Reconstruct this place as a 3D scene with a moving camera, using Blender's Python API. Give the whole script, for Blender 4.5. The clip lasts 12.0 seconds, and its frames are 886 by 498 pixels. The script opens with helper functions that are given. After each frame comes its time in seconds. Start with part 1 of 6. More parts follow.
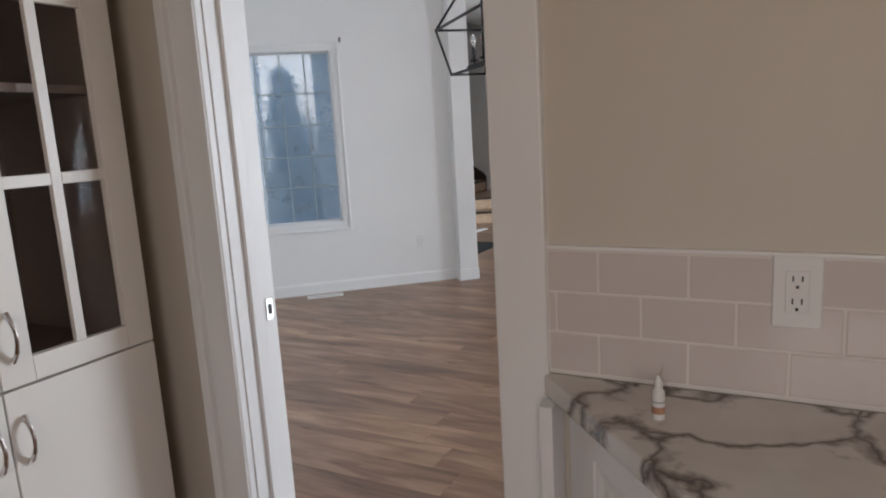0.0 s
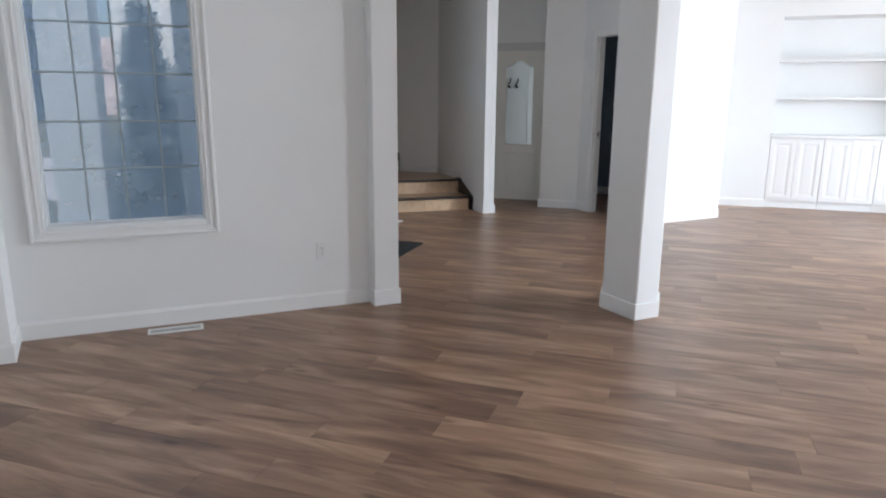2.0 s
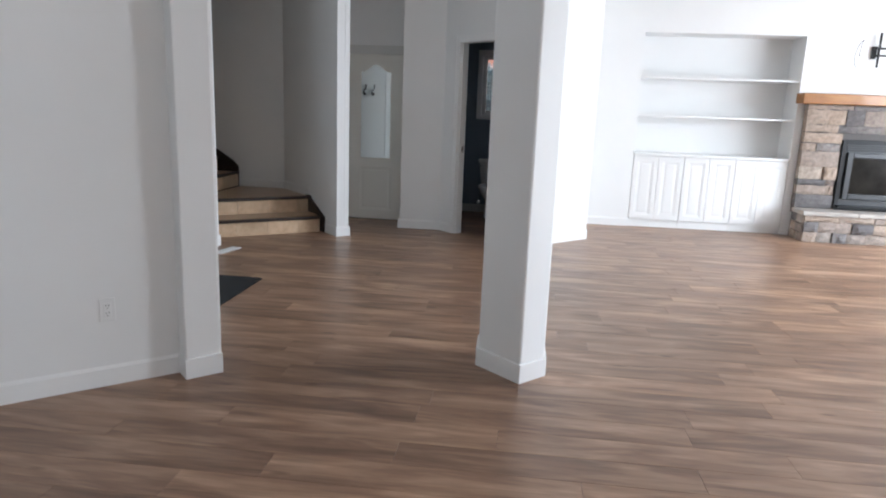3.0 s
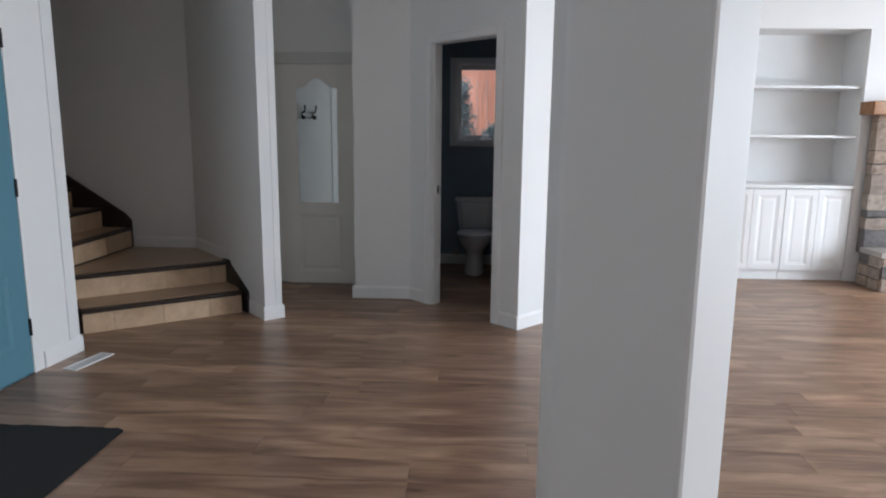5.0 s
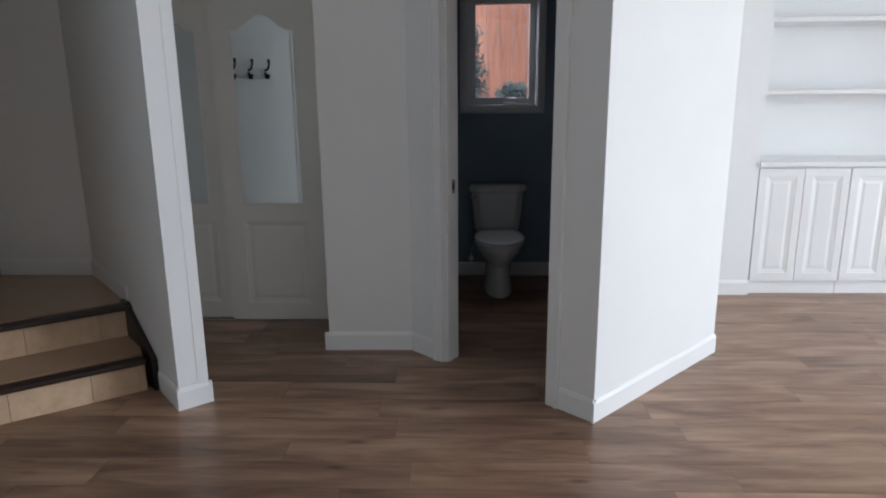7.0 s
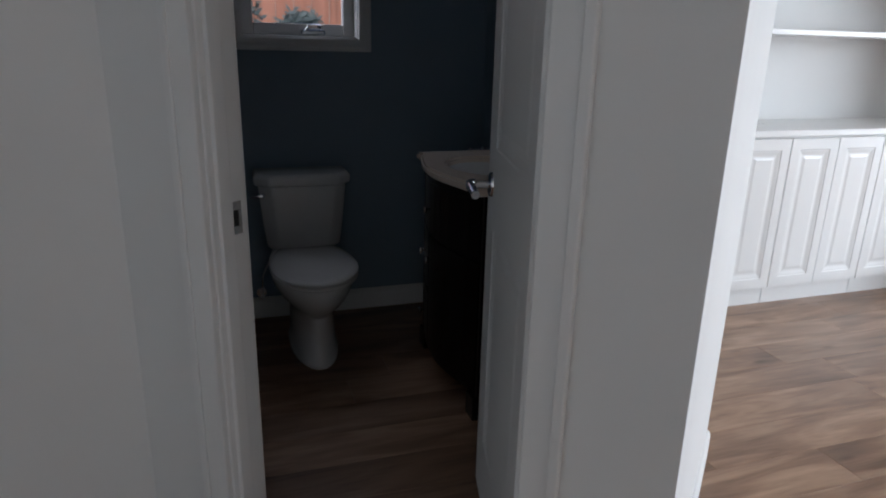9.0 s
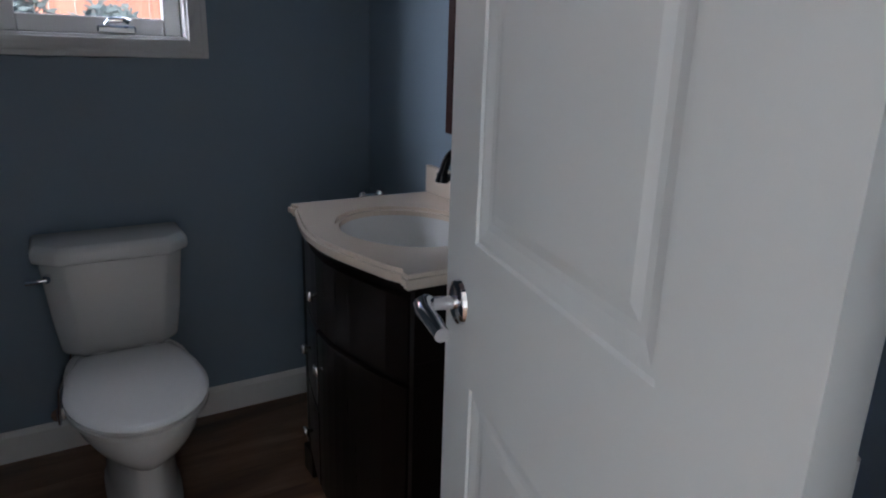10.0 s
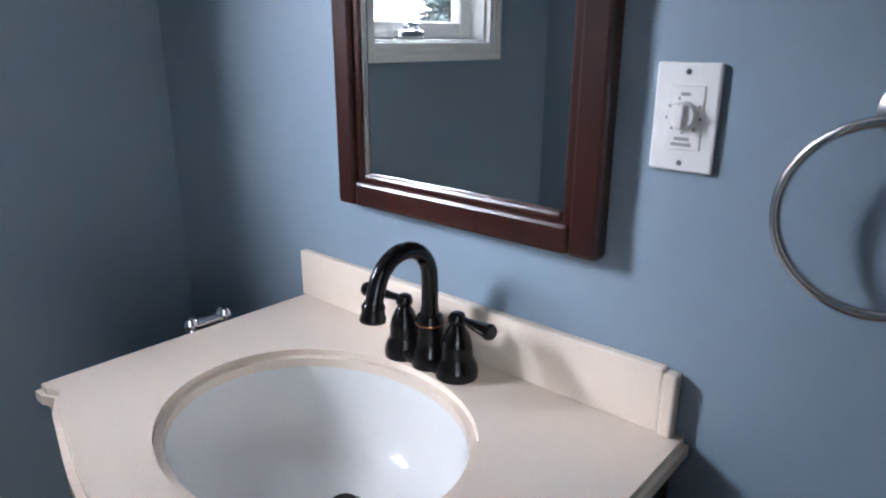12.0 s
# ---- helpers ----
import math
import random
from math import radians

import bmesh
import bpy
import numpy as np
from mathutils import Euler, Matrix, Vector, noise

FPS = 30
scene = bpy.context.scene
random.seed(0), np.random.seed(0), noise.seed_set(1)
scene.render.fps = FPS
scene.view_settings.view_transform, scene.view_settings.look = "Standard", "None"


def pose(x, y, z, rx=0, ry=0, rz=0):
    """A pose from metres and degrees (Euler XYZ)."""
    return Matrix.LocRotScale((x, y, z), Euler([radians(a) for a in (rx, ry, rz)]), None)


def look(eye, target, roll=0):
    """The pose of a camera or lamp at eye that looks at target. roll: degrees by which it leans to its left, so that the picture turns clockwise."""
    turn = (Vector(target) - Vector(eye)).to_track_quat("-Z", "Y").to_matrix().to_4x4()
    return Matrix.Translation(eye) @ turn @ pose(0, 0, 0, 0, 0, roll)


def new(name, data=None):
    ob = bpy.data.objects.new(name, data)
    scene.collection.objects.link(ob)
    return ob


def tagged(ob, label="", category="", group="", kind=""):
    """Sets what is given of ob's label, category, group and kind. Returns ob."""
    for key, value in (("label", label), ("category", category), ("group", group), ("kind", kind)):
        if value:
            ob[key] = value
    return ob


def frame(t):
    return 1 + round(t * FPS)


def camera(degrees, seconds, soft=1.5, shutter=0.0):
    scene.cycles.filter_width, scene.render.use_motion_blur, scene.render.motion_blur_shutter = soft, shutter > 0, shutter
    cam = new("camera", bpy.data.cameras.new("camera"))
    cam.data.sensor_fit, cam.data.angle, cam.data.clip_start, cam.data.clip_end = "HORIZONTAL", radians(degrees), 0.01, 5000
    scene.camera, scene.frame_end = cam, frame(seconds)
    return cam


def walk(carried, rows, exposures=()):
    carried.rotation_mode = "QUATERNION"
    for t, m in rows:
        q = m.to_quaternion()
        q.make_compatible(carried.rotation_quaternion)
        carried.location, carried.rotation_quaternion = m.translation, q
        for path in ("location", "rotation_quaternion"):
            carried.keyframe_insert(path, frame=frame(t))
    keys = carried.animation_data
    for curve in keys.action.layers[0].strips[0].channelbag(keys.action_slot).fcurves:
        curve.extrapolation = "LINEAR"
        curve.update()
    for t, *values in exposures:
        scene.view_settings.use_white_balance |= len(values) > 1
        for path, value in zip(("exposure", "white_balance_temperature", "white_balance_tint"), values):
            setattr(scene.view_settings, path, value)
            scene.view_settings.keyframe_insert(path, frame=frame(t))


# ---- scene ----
PATH = [
    (0, (0.001, 0.093, 1.376), (-0.917, 1.835, 1.025), -3.3),
    (0.2, (-0.092, 0.221, 1.373), (-1.054, 1.938, 1.019), -3.1),
    (0.5, (-0.24, 0.457, 1.372), (-1.25, 2.149, 1.027), -2.8),
    (0.8, (-0.374, 0.655, 1.367), (-1.372, 2.351, 1.008), -1.9),
    (1, (-0.467, 0.776, 1.364), (-1.436, 2.486, 0.999), -1.0),
    (1.5, (-0.702, 1.151, 1.349), (-1.37, 2.988, 0.928), 0.1),
    (2, (-0.867, 1.58, 1.367), (-1.492, 3.427, 0.922), 0.4),
    (2.5, (-0.997, 2.016, 1.377), (-1.501, 3.903, 0.945), 1.3),
    (3, (-1.055, 2.499, 1.389), (-1.27, 4.443, 0.972), 2.2),
    (3.2, (-1.067, 2.701, 1.393), (-1.213, 4.654, 0.99), 2.2),
    (4.8, (-1.349, 4.39, 1.416), (-1.428, 6.357, 1.059), 1.1),
    (5, (-1.397, 4.555, 1.412), (-1.493, 6.54, 1.058), 0.57),
    (5.5, (-1.486, 5.069, 1.43), (-1.626, 7.031, 1.071), 0.3),
    (6, (-1.594, 5.517, 1.409), (-1.771, 7.477, 1.054), 0.1),
    (6.5, (-1.615, 6.002, 1.431), (-1.729, 7.961, 1.049), -0.3),
    (8.3, (-1.761, 7.811, 1.338), (-1.482, 9.68, 0.684), 1.7),
    (8.5, (-1.77, 7.992, 1.325), (-1.343, 9.838, 0.682), 2.0),
    (9, (-1.712, 8.478, 1.309), (-1.109, 10.289, 0.713), 1.4),
    (9.5, (-1.659, 8.921, 1.275), (-0.909, 10.686, 0.707), 1.9),
    (9.7, (-1.611, 9.080, 1.283), (-0.720, 10.772, 0.698), 1.8),
    (10, (-1.539, 9.318, 1.294), (-0.537, 10.954, 0.73), 1.7),
    (10.5, (-1.444, 9.674, 1.293), (-0.353, 11.256, 0.739), 1.4),
    (11, (-1.362, 9.939, 1.281), (-0.184, 11.467, 0.753), 0.2),
    (11.5, (-1.236, 10.12, 1.31), (0.095, 11.483, 0.701), -0.1),
    (12, (-1.193, 10.188, 1.325), (0.245, 11.439, 0.719), 0.3),
]
cam = camera(67.7, 12.0, soft=2.0)
walk(cam, [(t, look(eye, target, roll)) for t, eye, target, roll in PATH],
     exposures=[(0, 0.22), (0.8, 0.17), (1.5, 0.08), (3.2, 0.08), (4.8, -0.33), (6.7, -0.35), (8.3, -0.55), (9.0, -0.55), (9.5, 0.68), (9.75, 0.9), (10.0, 1.25), (10.5, 1.75), (11.0, 2.45), (11.5, 2.78), (12.0, 2.98)])

# ---- world and light ----
world = bpy.data.worlds.new("sky")
scene.world = world
world.use_nodes = True
wn = world.node_tree.nodes
sky = wn.new("ShaderNodeTexSky")
sky.sky_type = "NISHITA"
sky.sun_disc = False
sky.sun_elevation, sky.sun_rotation = radians(58), radians(180)
sky.dust_density, sky.ozone_density = 3.0, 2.5
wn["Background"].inputs["Strength"].default_value = 0.15
world.node_tree.links.new(sky.outputs["Color"], wn["Background"].inputs["Color"])
sun = new("sun", bpy.data.lights.new("sun", "SUN"))
sun.data.energy, sun.data.angle, sun.data.color = 3.0, radians(10), (1, 0.97, 0.93)
sun.matrix_world = look((0, -10, 20), (-0.6, -3.75, 10))


def window_light(name, at, to, width, height, watts, colour=(0.785, 0.88, 1.0)):
    """An area lamp standing in for sky light through an opening, seen or added."""
    lamp = new(name, bpy.data.lights.new(name, "AREA"))
    lamp.data.shape, lamp.data.size, lamp.data.size_y = "RECTANGLE", width, height
    lamp.data.energy, lamp.data.color = watts, colour
    lamp.matrix_world = look(at, to)
    return lamp


window_light("living_window_light", (5.48, 7.7, 1.4), (3.0, 7.7, -0.1), 3.8, 2.2, 560)
# Weak fill added from the south, where no window is known.
window_light("south_fill_light", (4.4, 1.42, 1.35), (2.4, 5, 1.0), 1.6, 2.0, 12)
window_light("dining_window_light", (-4.75, 5.75, 3.1), (-3.5, 4.1, 0.9), 1.4, 1.0, 8)
window_light("bath_window_light", (-3.4, 12.9, 2.75), (-1.2, 11.4, 1.6), 2.6, 1.3, 102, (0.83, 0.86, 1.0))
window_light("bath_sky_light", (-1.36, 12.9, 3.75), (-1.36, 11.4, 1.5), 1.8, 0.9, 19, (0.835, 0.865, 1.0))
oval_light = window_light("door_oval_light", (-3.930, 7.65, 1.25), (0, 7.65, 1.1), 0.40, 1.02, 3.5)
oval_light.data.shape = "ELLIPSE"
# Warm fill added to brighten the pantry, at an invented opening out of view.
window_light("pantry_fill_light", (0.55, -1.55, 1.6), (0.2, 1.2, 1.0), 1.2, 1.0, 15, (1.0, 0.86, 0.79))

# ---- materials ----


def material(name, rough=0.5, metal=0.0):
    m = bpy.data.materials.new(name)
    m.use_nodes = True
    b = m.node_tree.nodes["Principled BSDF"]
    b.inputs["Roughness"].default_value, b.inputs["Metallic"].default_value = rough, metal
    return m, m.node_tree.nodes, m.node_tree.links, b


def coords(n, l, scale, space="Object"):
    """Real-world coordinates, stretched."""
    mp = n.new("ShaderNodeMapping")
    mp.inputs["Scale"].default_value = scale
    if space == "World":
        g = n.new("ShaderNodeNewGeometry")
        l.new(g.outputs["Position"], mp.inputs["Vector"])
    else:
        g = n.new("ShaderNodeTexCoord")
        l.new(g.outputs[space], mp.inputs["Vector"])
    return mp.outputs["Vector"]


def noise_tex(n, l, vec, scale, detail=4, rough=0.55, distort=0.0):
    t = n.new("ShaderNodeTexNoise")
    t.inputs["Scale"].default_value, t.inputs["Detail"].default_value = scale, detail
    t.inputs["Roughness"].default_value, t.inputs["Distortion"].default_value = rough, distort
    l.new(vec, t.inputs["Vector"])
    return t.outputs["Fac"]


def ramp(n, l, fac, stops):
    r = n.new("ShaderNodeValToRGB")
    e = r.color_ramp.elements
    while len(e) < len(stops):
        e.new(0.5)
    for k, (p, c) in zip(e, stops):
        k.position, k.color = p, (*c, 1)
    l.new(fac, r.inputs["Fac"])
    return r.outputs["Color"]


def mix(n, l, fac, a, b, mode="MIX"):
    x = n.new("ShaderNodeMix")
    x.data_type, x.blend_type = "RGBA", mode
    for value, socket in ((fac, x.inputs["Factor"]), (a, x.inputs["A"]), (b, x.inputs["B"])):
        if isinstance(value, (int, float)):
            socket.default_value = value
        elif isinstance(value, tuple):
            socket.default_value = (*value, 1)
        else:
            l.new(value, socket)
    return x.outputs["Result"]


def bump(n, l, b, height, strength=0.2, distance=0.002):
    u = n.new("ShaderNodeBump")
    u.inputs["Strength"].default_value, u.inputs["Distance"].default_value = strength, distance
    l.new(height, u.inputs["Height"])
    l.new(u.outputs["Normal"], b.inputs["Normal"])


def painted(name, colour, rough=0.5, vary=0.06, grain=180, relief=0.15, metal=0.0, big=1.3):
    """Plain coated surface: a fine relief, and slight patches in colour and gloss."""
    m, n, l, b = material(name, rough, metal)
    v = coords(n, l, (1, 1, 1), "World")
    patch = noise_tex(n, l, v, big, 3)
    low = tuple(c * (1 - vary) for c in colour)
    high = tuple(min(1, c * (1 + vary)) for c in colour)
    l.new(ramp(n, l, patch, [(0.3, low), (0.7, high)]), b.inputs["Base Color"])
    fine = noise_tex(n, l, v, grain, 2)
    if relief:
        bump(n, l, b, fine, relief, 0.001)
    spread = n.new("ShaderNodeMapRange")
    spread.inputs["To Min"].default_value, spread.inputs["To Max"].default_value = max(0.02, rough - 0.06), min(1, rough + 0.06)
    l.new(noise_tex(n, l, v, 7, 4), spread.inputs["Value"])
    l.new(spread.outputs["Result"], b.inputs["Roughness"])
    return m


def wood(name, dark, mid, light, rough=0.45, along="X", space="World", random="object", size=1.0, gloss_coat=0.0):
    """Grained wood; each piece differs."""
    m, n, l, b = material(name, rough)
    axis = {"X": (1.1, 9, 9), "Y": (9, 1.1, 9), "Z": (9, 9, 1.1)}[along]
    v = coords(n, l, tuple(a * size for a in axis), space)
    if random == "object":
        o = n.new("ShaderNodeObjectInfo")
        seed = o.outputs["Random"]
    else:
        o = n.new("ShaderNodeNewGeometry")
        seed = o.outputs["Random Per Island"]
    shift = n.new("ShaderNodeVectorMath")
    shift.operation = "MULTIPLY_ADD"
    l.new(seed, shift.inputs[0])
    shift.inputs[1].default_value = (53, 31, 17)
    l.new(v, shift.inputs[2])
    grain = noise_tex(n, l, shift.outputs["Vector"], 1.6, 6, 0.62, 0.5)
    fine = noise_tex(n, l, shift.outputs["Vector"], 7.0, 4, 0.6)
    colour = ramp(n, l, grain, [(0.28, dark), (0.5, mid), (0.74, light)])
    streak = ramp(n, l, fine, [(0.3, (0.80, 0.785, 0.77)), (0.65, (1.06, 1.05, 1.04))])
    colour = mix(n, l, 0.7, colour, streak, "MULTIPLY")
    tone = ramp(n, l, seed, [(0.0, (0.68, 0.66, 0.65)), (0.5, (1.0, 0.98, 0.96)), (1.0, (1.36, 1.33, 1.28))])
    colour = mix(n, l, 1.0, colour, tone, "MULTIPLY")
    l.new(colour, b.inputs["Base Color"])
    spread = n.new("ShaderNodeMapRange")
    spread.inputs["To Min"].default_value, spread.inputs["To Max"].default_value = rough - 0.08, rough + 0.1
    l.new(fine, spread.inputs["Value"])
    l.new(spread.outputs["Result"], b.inputs["Roughness"])
    bump(n, l, b, fine, 0.12, 0.001)
    b.inputs["Coat Weight"].default_value = gloss_coat
    return m


def glass(name, tint=(1, 1, 1), rough=0.0, ior=1.45):
    m, n, l, b = material(name, rough)
    b.inputs["Base Color"].default_value = (*tint, 1)
    b.inputs["Transmission Weight"].default_value, b.inputs["IOR"].default_value = 1.0, ior
    return m


def metal(name, colour, rough):
    m, n, l, b = material(name, rough, 1.0)
    b.inputs["Base Color"].default_value = (*colour, 1)
    v = coords(n, l, (1, 1, 1))
    spread = n.new("ShaderNodeMapRange")
    spread.inputs["To Min"].default_value, spread.inputs["To Max"].default_value = rough * 0.85, rough * 1.2
    l.new(noise_tex(n, l, v, 14, 3), spread.inputs["Value"])
    l.new(spread.outputs["Result"], b.inputs["Roughness"])
    return m


WALL = painted("wall_paint", (0.80, 0.80, 0.79), 0.6, 0.02, 260, 0.25)
CEIL = painted("ceiling_paint", (0.82, 0.82, 0.81), 0.9, 0.02, 90, 0.5)
TRIM = painted("trim_paint", (0.82, 0.82, 0.81), 0.45, 0.02, 60, 0.05)
PANTRY = painted("beige_wall_paint", (0.60, 0.55, 0.475), 0.6, 0.03, 260, 0.25)
BLUE = painted("blue_wall_paint", (0.228, 0.303, 0.372), 0.5, 0.04, 240, 0.25)
CABWHITE = painted("cabinet_lacquer", (0.80, 0.80, 0.79), 0.3, 0.02, 50, 0.04)
CREAM = painted("cream_cabinet_lacquer", (0.80, 0.765, 0.71), 0.35, 0.03, 50, 0.04)
CLOSET = painted("cream_door_paint", (0.80, 0.785, 0.73), 0.4, 0.03, 80, 0.06)


def plank_vinyl(name, random):
    """Printed wood-look vinyl: broad pale and dark drifts along the board, streaks, a few small knots."""
    m, n, l, b = material(name, 0.36)
    o = n.new("ShaderNodeObjectInfo" if random == "object" else "ShaderNodeNewGeometry")
    seed = o.outputs["Random" if random == "object" else "Random Per Island"]

    def shifted(scale):
        s_ = n.new("ShaderNodeVectorMath")
        s_.operation = "MULTIPLY_ADD"
        l.new(seed, s_.inputs[0])
        s_.inputs[1].default_value = (53, 31, 17)
        l.new(coords(n, l, scale, "World"), s_.inputs[2])
        return s_.outputs["Vector"]

    drift = noise_tex(n, l, shifted((1.7, 9, 1)), 1.0, 3, 0.5, 0.9)
    grain = noise_tex(n, l, shifted((3.2, 34, 1)), 1.0, 5, 0.6, 0.7)
    fine = noise_tex(n, l, shifted((14, 190, 1)), 1.0, 3, 0.6)
    colour = ramp(n, l, drift, [(0.26, (0.152, 0.083, 0.053)), (0.48, (0.283, 0.168, 0.108)), (0.72, (0.448, 0.292, 0.197))])
    colour = mix(n, l, 0.8, colour, ramp(n, l, grain, [(0.28, (0.70, 0.67, 0.64)), (0.5, (1.0, 1.0, 1.0)), (0.72, (1.16, 1.15, 1.14))]), "MULTIPLY")
    colour = mix(n, l, 0.5, colour, ramp(n, l, fine, [(0.3, (0.80, 0.78, 0.76)), (0.65, (1.06, 1.06, 1.06))]), "MULTIPLY")
    knots = n.new("ShaderNodeTexVoronoi")
    knots.inputs["Scale"].default_value = 1.0
    l.new(shifted((2.1, 6.5, 1)), knots.inputs["Vector"])
    colour = mix(n, l, 0.85, colour, ramp(n, l, knots.outputs["Distance"], [(0.0, (0.22, 0.18, 0.15)), (0.05, (0.50, 0.45, 0.40)), (0.12, (1.0, 1.0, 1.0))]), "MULTIPLY")
    tone = ramp(n, l, seed, [(0.0, (0.80, 0.785, 0.78)), (0.35, (0.93, 0.92, 0.92)), (0.7, (1.05, 1.05, 1.05)), (1.0, (1.22, 1.22, 1.20))])
    colour = mix(n, l, 1.0, colour, tone, "MULTIPLY")
    l.new(colour, b.inputs["Base Color"])
    spread = n.new("ShaderNodeMapRange")
    spread.inputs["To Min"].default_value, spread.inputs["To Max"].default_value = 0.26, 0.42
    l.new(grain, spread.inputs["Value"])
    l.new(spread.outputs["Result"], b.inputs["Roughness"])
    bump(n, l, b, fine, 0.15, 0.001)
    return m


PLANK = plank_vinyl("vinyl_plank", "object")
PLANK_FAR = plank_vinyl("vinyl_plank_far", "island")
SUBFLOOR = painted("subfloor", (0.05, 0.035, 0.025), 0.8, 0.1)

# ---- building blocks ----


def finish(bm, m):
    bmesh.ops.recalc_face_normals(bm, faces=bm.faces)
    mesh = bpy.data.meshes.new("mesh")
    bm.to_mesh(mesh)
    bm.free()
    mesh.materials.append(m)
    return mesh


def smooth(mesh, angle=35):
    for p in mesh.polygons:
        p.use_smooth = True
    mesh.set_sharp_from_angle(angle=radians(angle))
    return mesh


def part(name, bm, m, parent=None, label="", soft=False):
    """One mesh object, under a thing or a part, in that parent's own frame."""
    mesh = finish(bm, m)
    if soft:
        smooth(mesh)
    ob = new(name, mesh)
    ob.parent = parent
    if label:
        ob["label"] = label
    return ob


def thing(name, at, label, category, group="", kind="", turn=0.0):
    """An empty at the thing's base."""
    ob = new(name)
    ob.empty_display_size = 0.05
    ob.matrix_world = pose(*at, 0, 0, turn)
    return tagged(ob, label, category, group, kind)


def box(bm, lo, hi, bevel=0.0, m=None):
    """A box between two corners, its edges rounded by bevel."""
    made = bmesh.ops.create_cube(bm, size=1)
    size = Vector(hi) - Vector(lo)
    mid = (Vector(hi) + Vector(lo)) / 2
    bmesh.ops.transform(bm, verts=made["verts"], matrix=(m or Matrix()) @ Matrix.Translation(mid) @ Matrix.Diagonal((*size, 1)))
    if bevel:
        edges = list({e for v in made["verts"] for e in v.link_edges})
        bmesh.ops.bevel(bm, geom=edges, offset=bevel, segments=2, profile=0.5, affect="EDGES")
    return bm


def block(lo, hi, bevel=0.0, m=None):
    return box(bmesh.new(), lo, hi, bevel, m)


def prism(bm, points, z0, z1, bevel=0.0):
    """An upright block on a polygon."""
    low = [bm.verts.new((x, y, z0)) for x, y in points]
    top = [bm.verts.new((x, y, z1)) for x, y in points]
    n = len(points)
    made = [bm.faces.new(low[::-1]), bm.faces.new(top)]
    made += [bm.faces.new((low[i], low[(i + 1) % n], top[(i + 1) % n], top[i])) for i in range(n)]
    if bevel:
        bmesh.ops.bevel(bm, geom=list({e for f in made for e in f.edges}), offset=bevel, segments=2, profile=0.5, affect="EDGES")
    return bm


def lathe(bm, profile, segments=24, m=None, squash=(1, 1)):
    """A turned shape: (radius, height) pairs round the z axis."""
    rings = []
    for r, z in profile:
        if r < 1e-5:
            rings.append([bm.verts.new((0, 0, z))])
        else:
            rings.append([bm.verts.new((r * squash[0] * math.cos(a), r * squash[1] * math.sin(a), z))
                          for a in (2 * math.pi * i / segments for i in range(segments))])
    for a, b in zip(rings, rings[1:]):
        for i in range(segments):
            j = (i + 1) % segments
            if len(a) == 1 and len(b) > 1:
                bm.faces.new((a[0], b[i], b[j]))
            elif len(b) == 1 and len(a) > 1:
                bm.faces.new((a[i], a[j], b[0]))
            elif len(a) > 1:
                bm.faces.new((a[i], a[j], b[j], b[i]))
    if m is not None:
        bmesh.ops.transform(bm, verts=[v for r in rings for v in r], matrix=m)
    return bm


def tube(bm, points, radius, segments=10, closed=False):
    """A round bar along points; radius may be one number or one for each point."""
    pts = [Vector(p) for p in points]
    n = len(pts)
    radii = radius if isinstance(radius, (list, tuple)) else [radius] * n
    rings, side = [], None
    for i, p in enumerate(pts):
        a = pts[(i - 1) % n] if closed or i else p
        b = pts[(i + 1) % n] if closed or i < n - 1 else p
        way = (b - a).normalized()
        if side is None:
            side = way.orthogonal().normalized()
        side = (side - way * side.dot(way)).normalized()
        up = way.cross(side)
        rings.append([bm.verts.new(p + radii[i] * (math.cos(k) * side + math.sin(k) * up))
                      for k in (2 * math.pi * j / segments for j in range(segments))])
    for i in range(n if closed else n - 1):
        a, b = rings[i], rings[(i + 1) % n]
        if closed and i == n - 1:
            best = min(range(segments), key=lambda s: (b[s].co - a[0].co).length)
            b = b[best:] + b[:best]
        for j in range(segments):
            k = (j + 1) % segments
            bm.faces.new((a[j], a[k], b[k], b[j]))
    if not closed:
        bm.faces.new(rings[0][::-1])
        bm.faces.new(rings[-1])
    return bm


def bar(bm, a, b, width, height=None):
    """A square bar from a to b."""
    a, b = Vector(a), Vector(b)
    way = b - a
    turn = way.to_track_quat("X", "Z").to_matrix().to_4x4()
    return box(bm, (-width / 2, -width / 2, -(height or width) / 2), (way.length + width / 2, width / 2, (height or width) / 2), 0, Matrix.Translation(a) @ turn)


def along(p0, p1):
    """The frame of a wall line: x runs from p0 to p1, y points into the room on the left, z up."""
    a, b = Vector((*p0, 0)), Vector((*p1, 0))
    return Matrix.Translation(a) @ (b - a).to_track_quat("X", "Z").to_matrix().to_4x4(), (b - a).length


CEILING = 3.0
RUNS = []  # neighbouring wall lines, in order round each room


def corner(p0, p1, first):
    """How far a wall's end reaches past its line, so that its face meets the next wall's."""
    for a, b in RUNS:
        if (first and b == p0) or (not first and a == p1):
            u, v = (Vector(b) - Vector(a), Vector(p1) - Vector(p0))
            if not first:
                u, v = v, u
            turn = math.atan2(u.x * v.y - u.y * v.x, u.dot(v))
            return 0.012 * math.tan(turn / 2) if abs(turn) < 3 else 0.0
    return 0.0


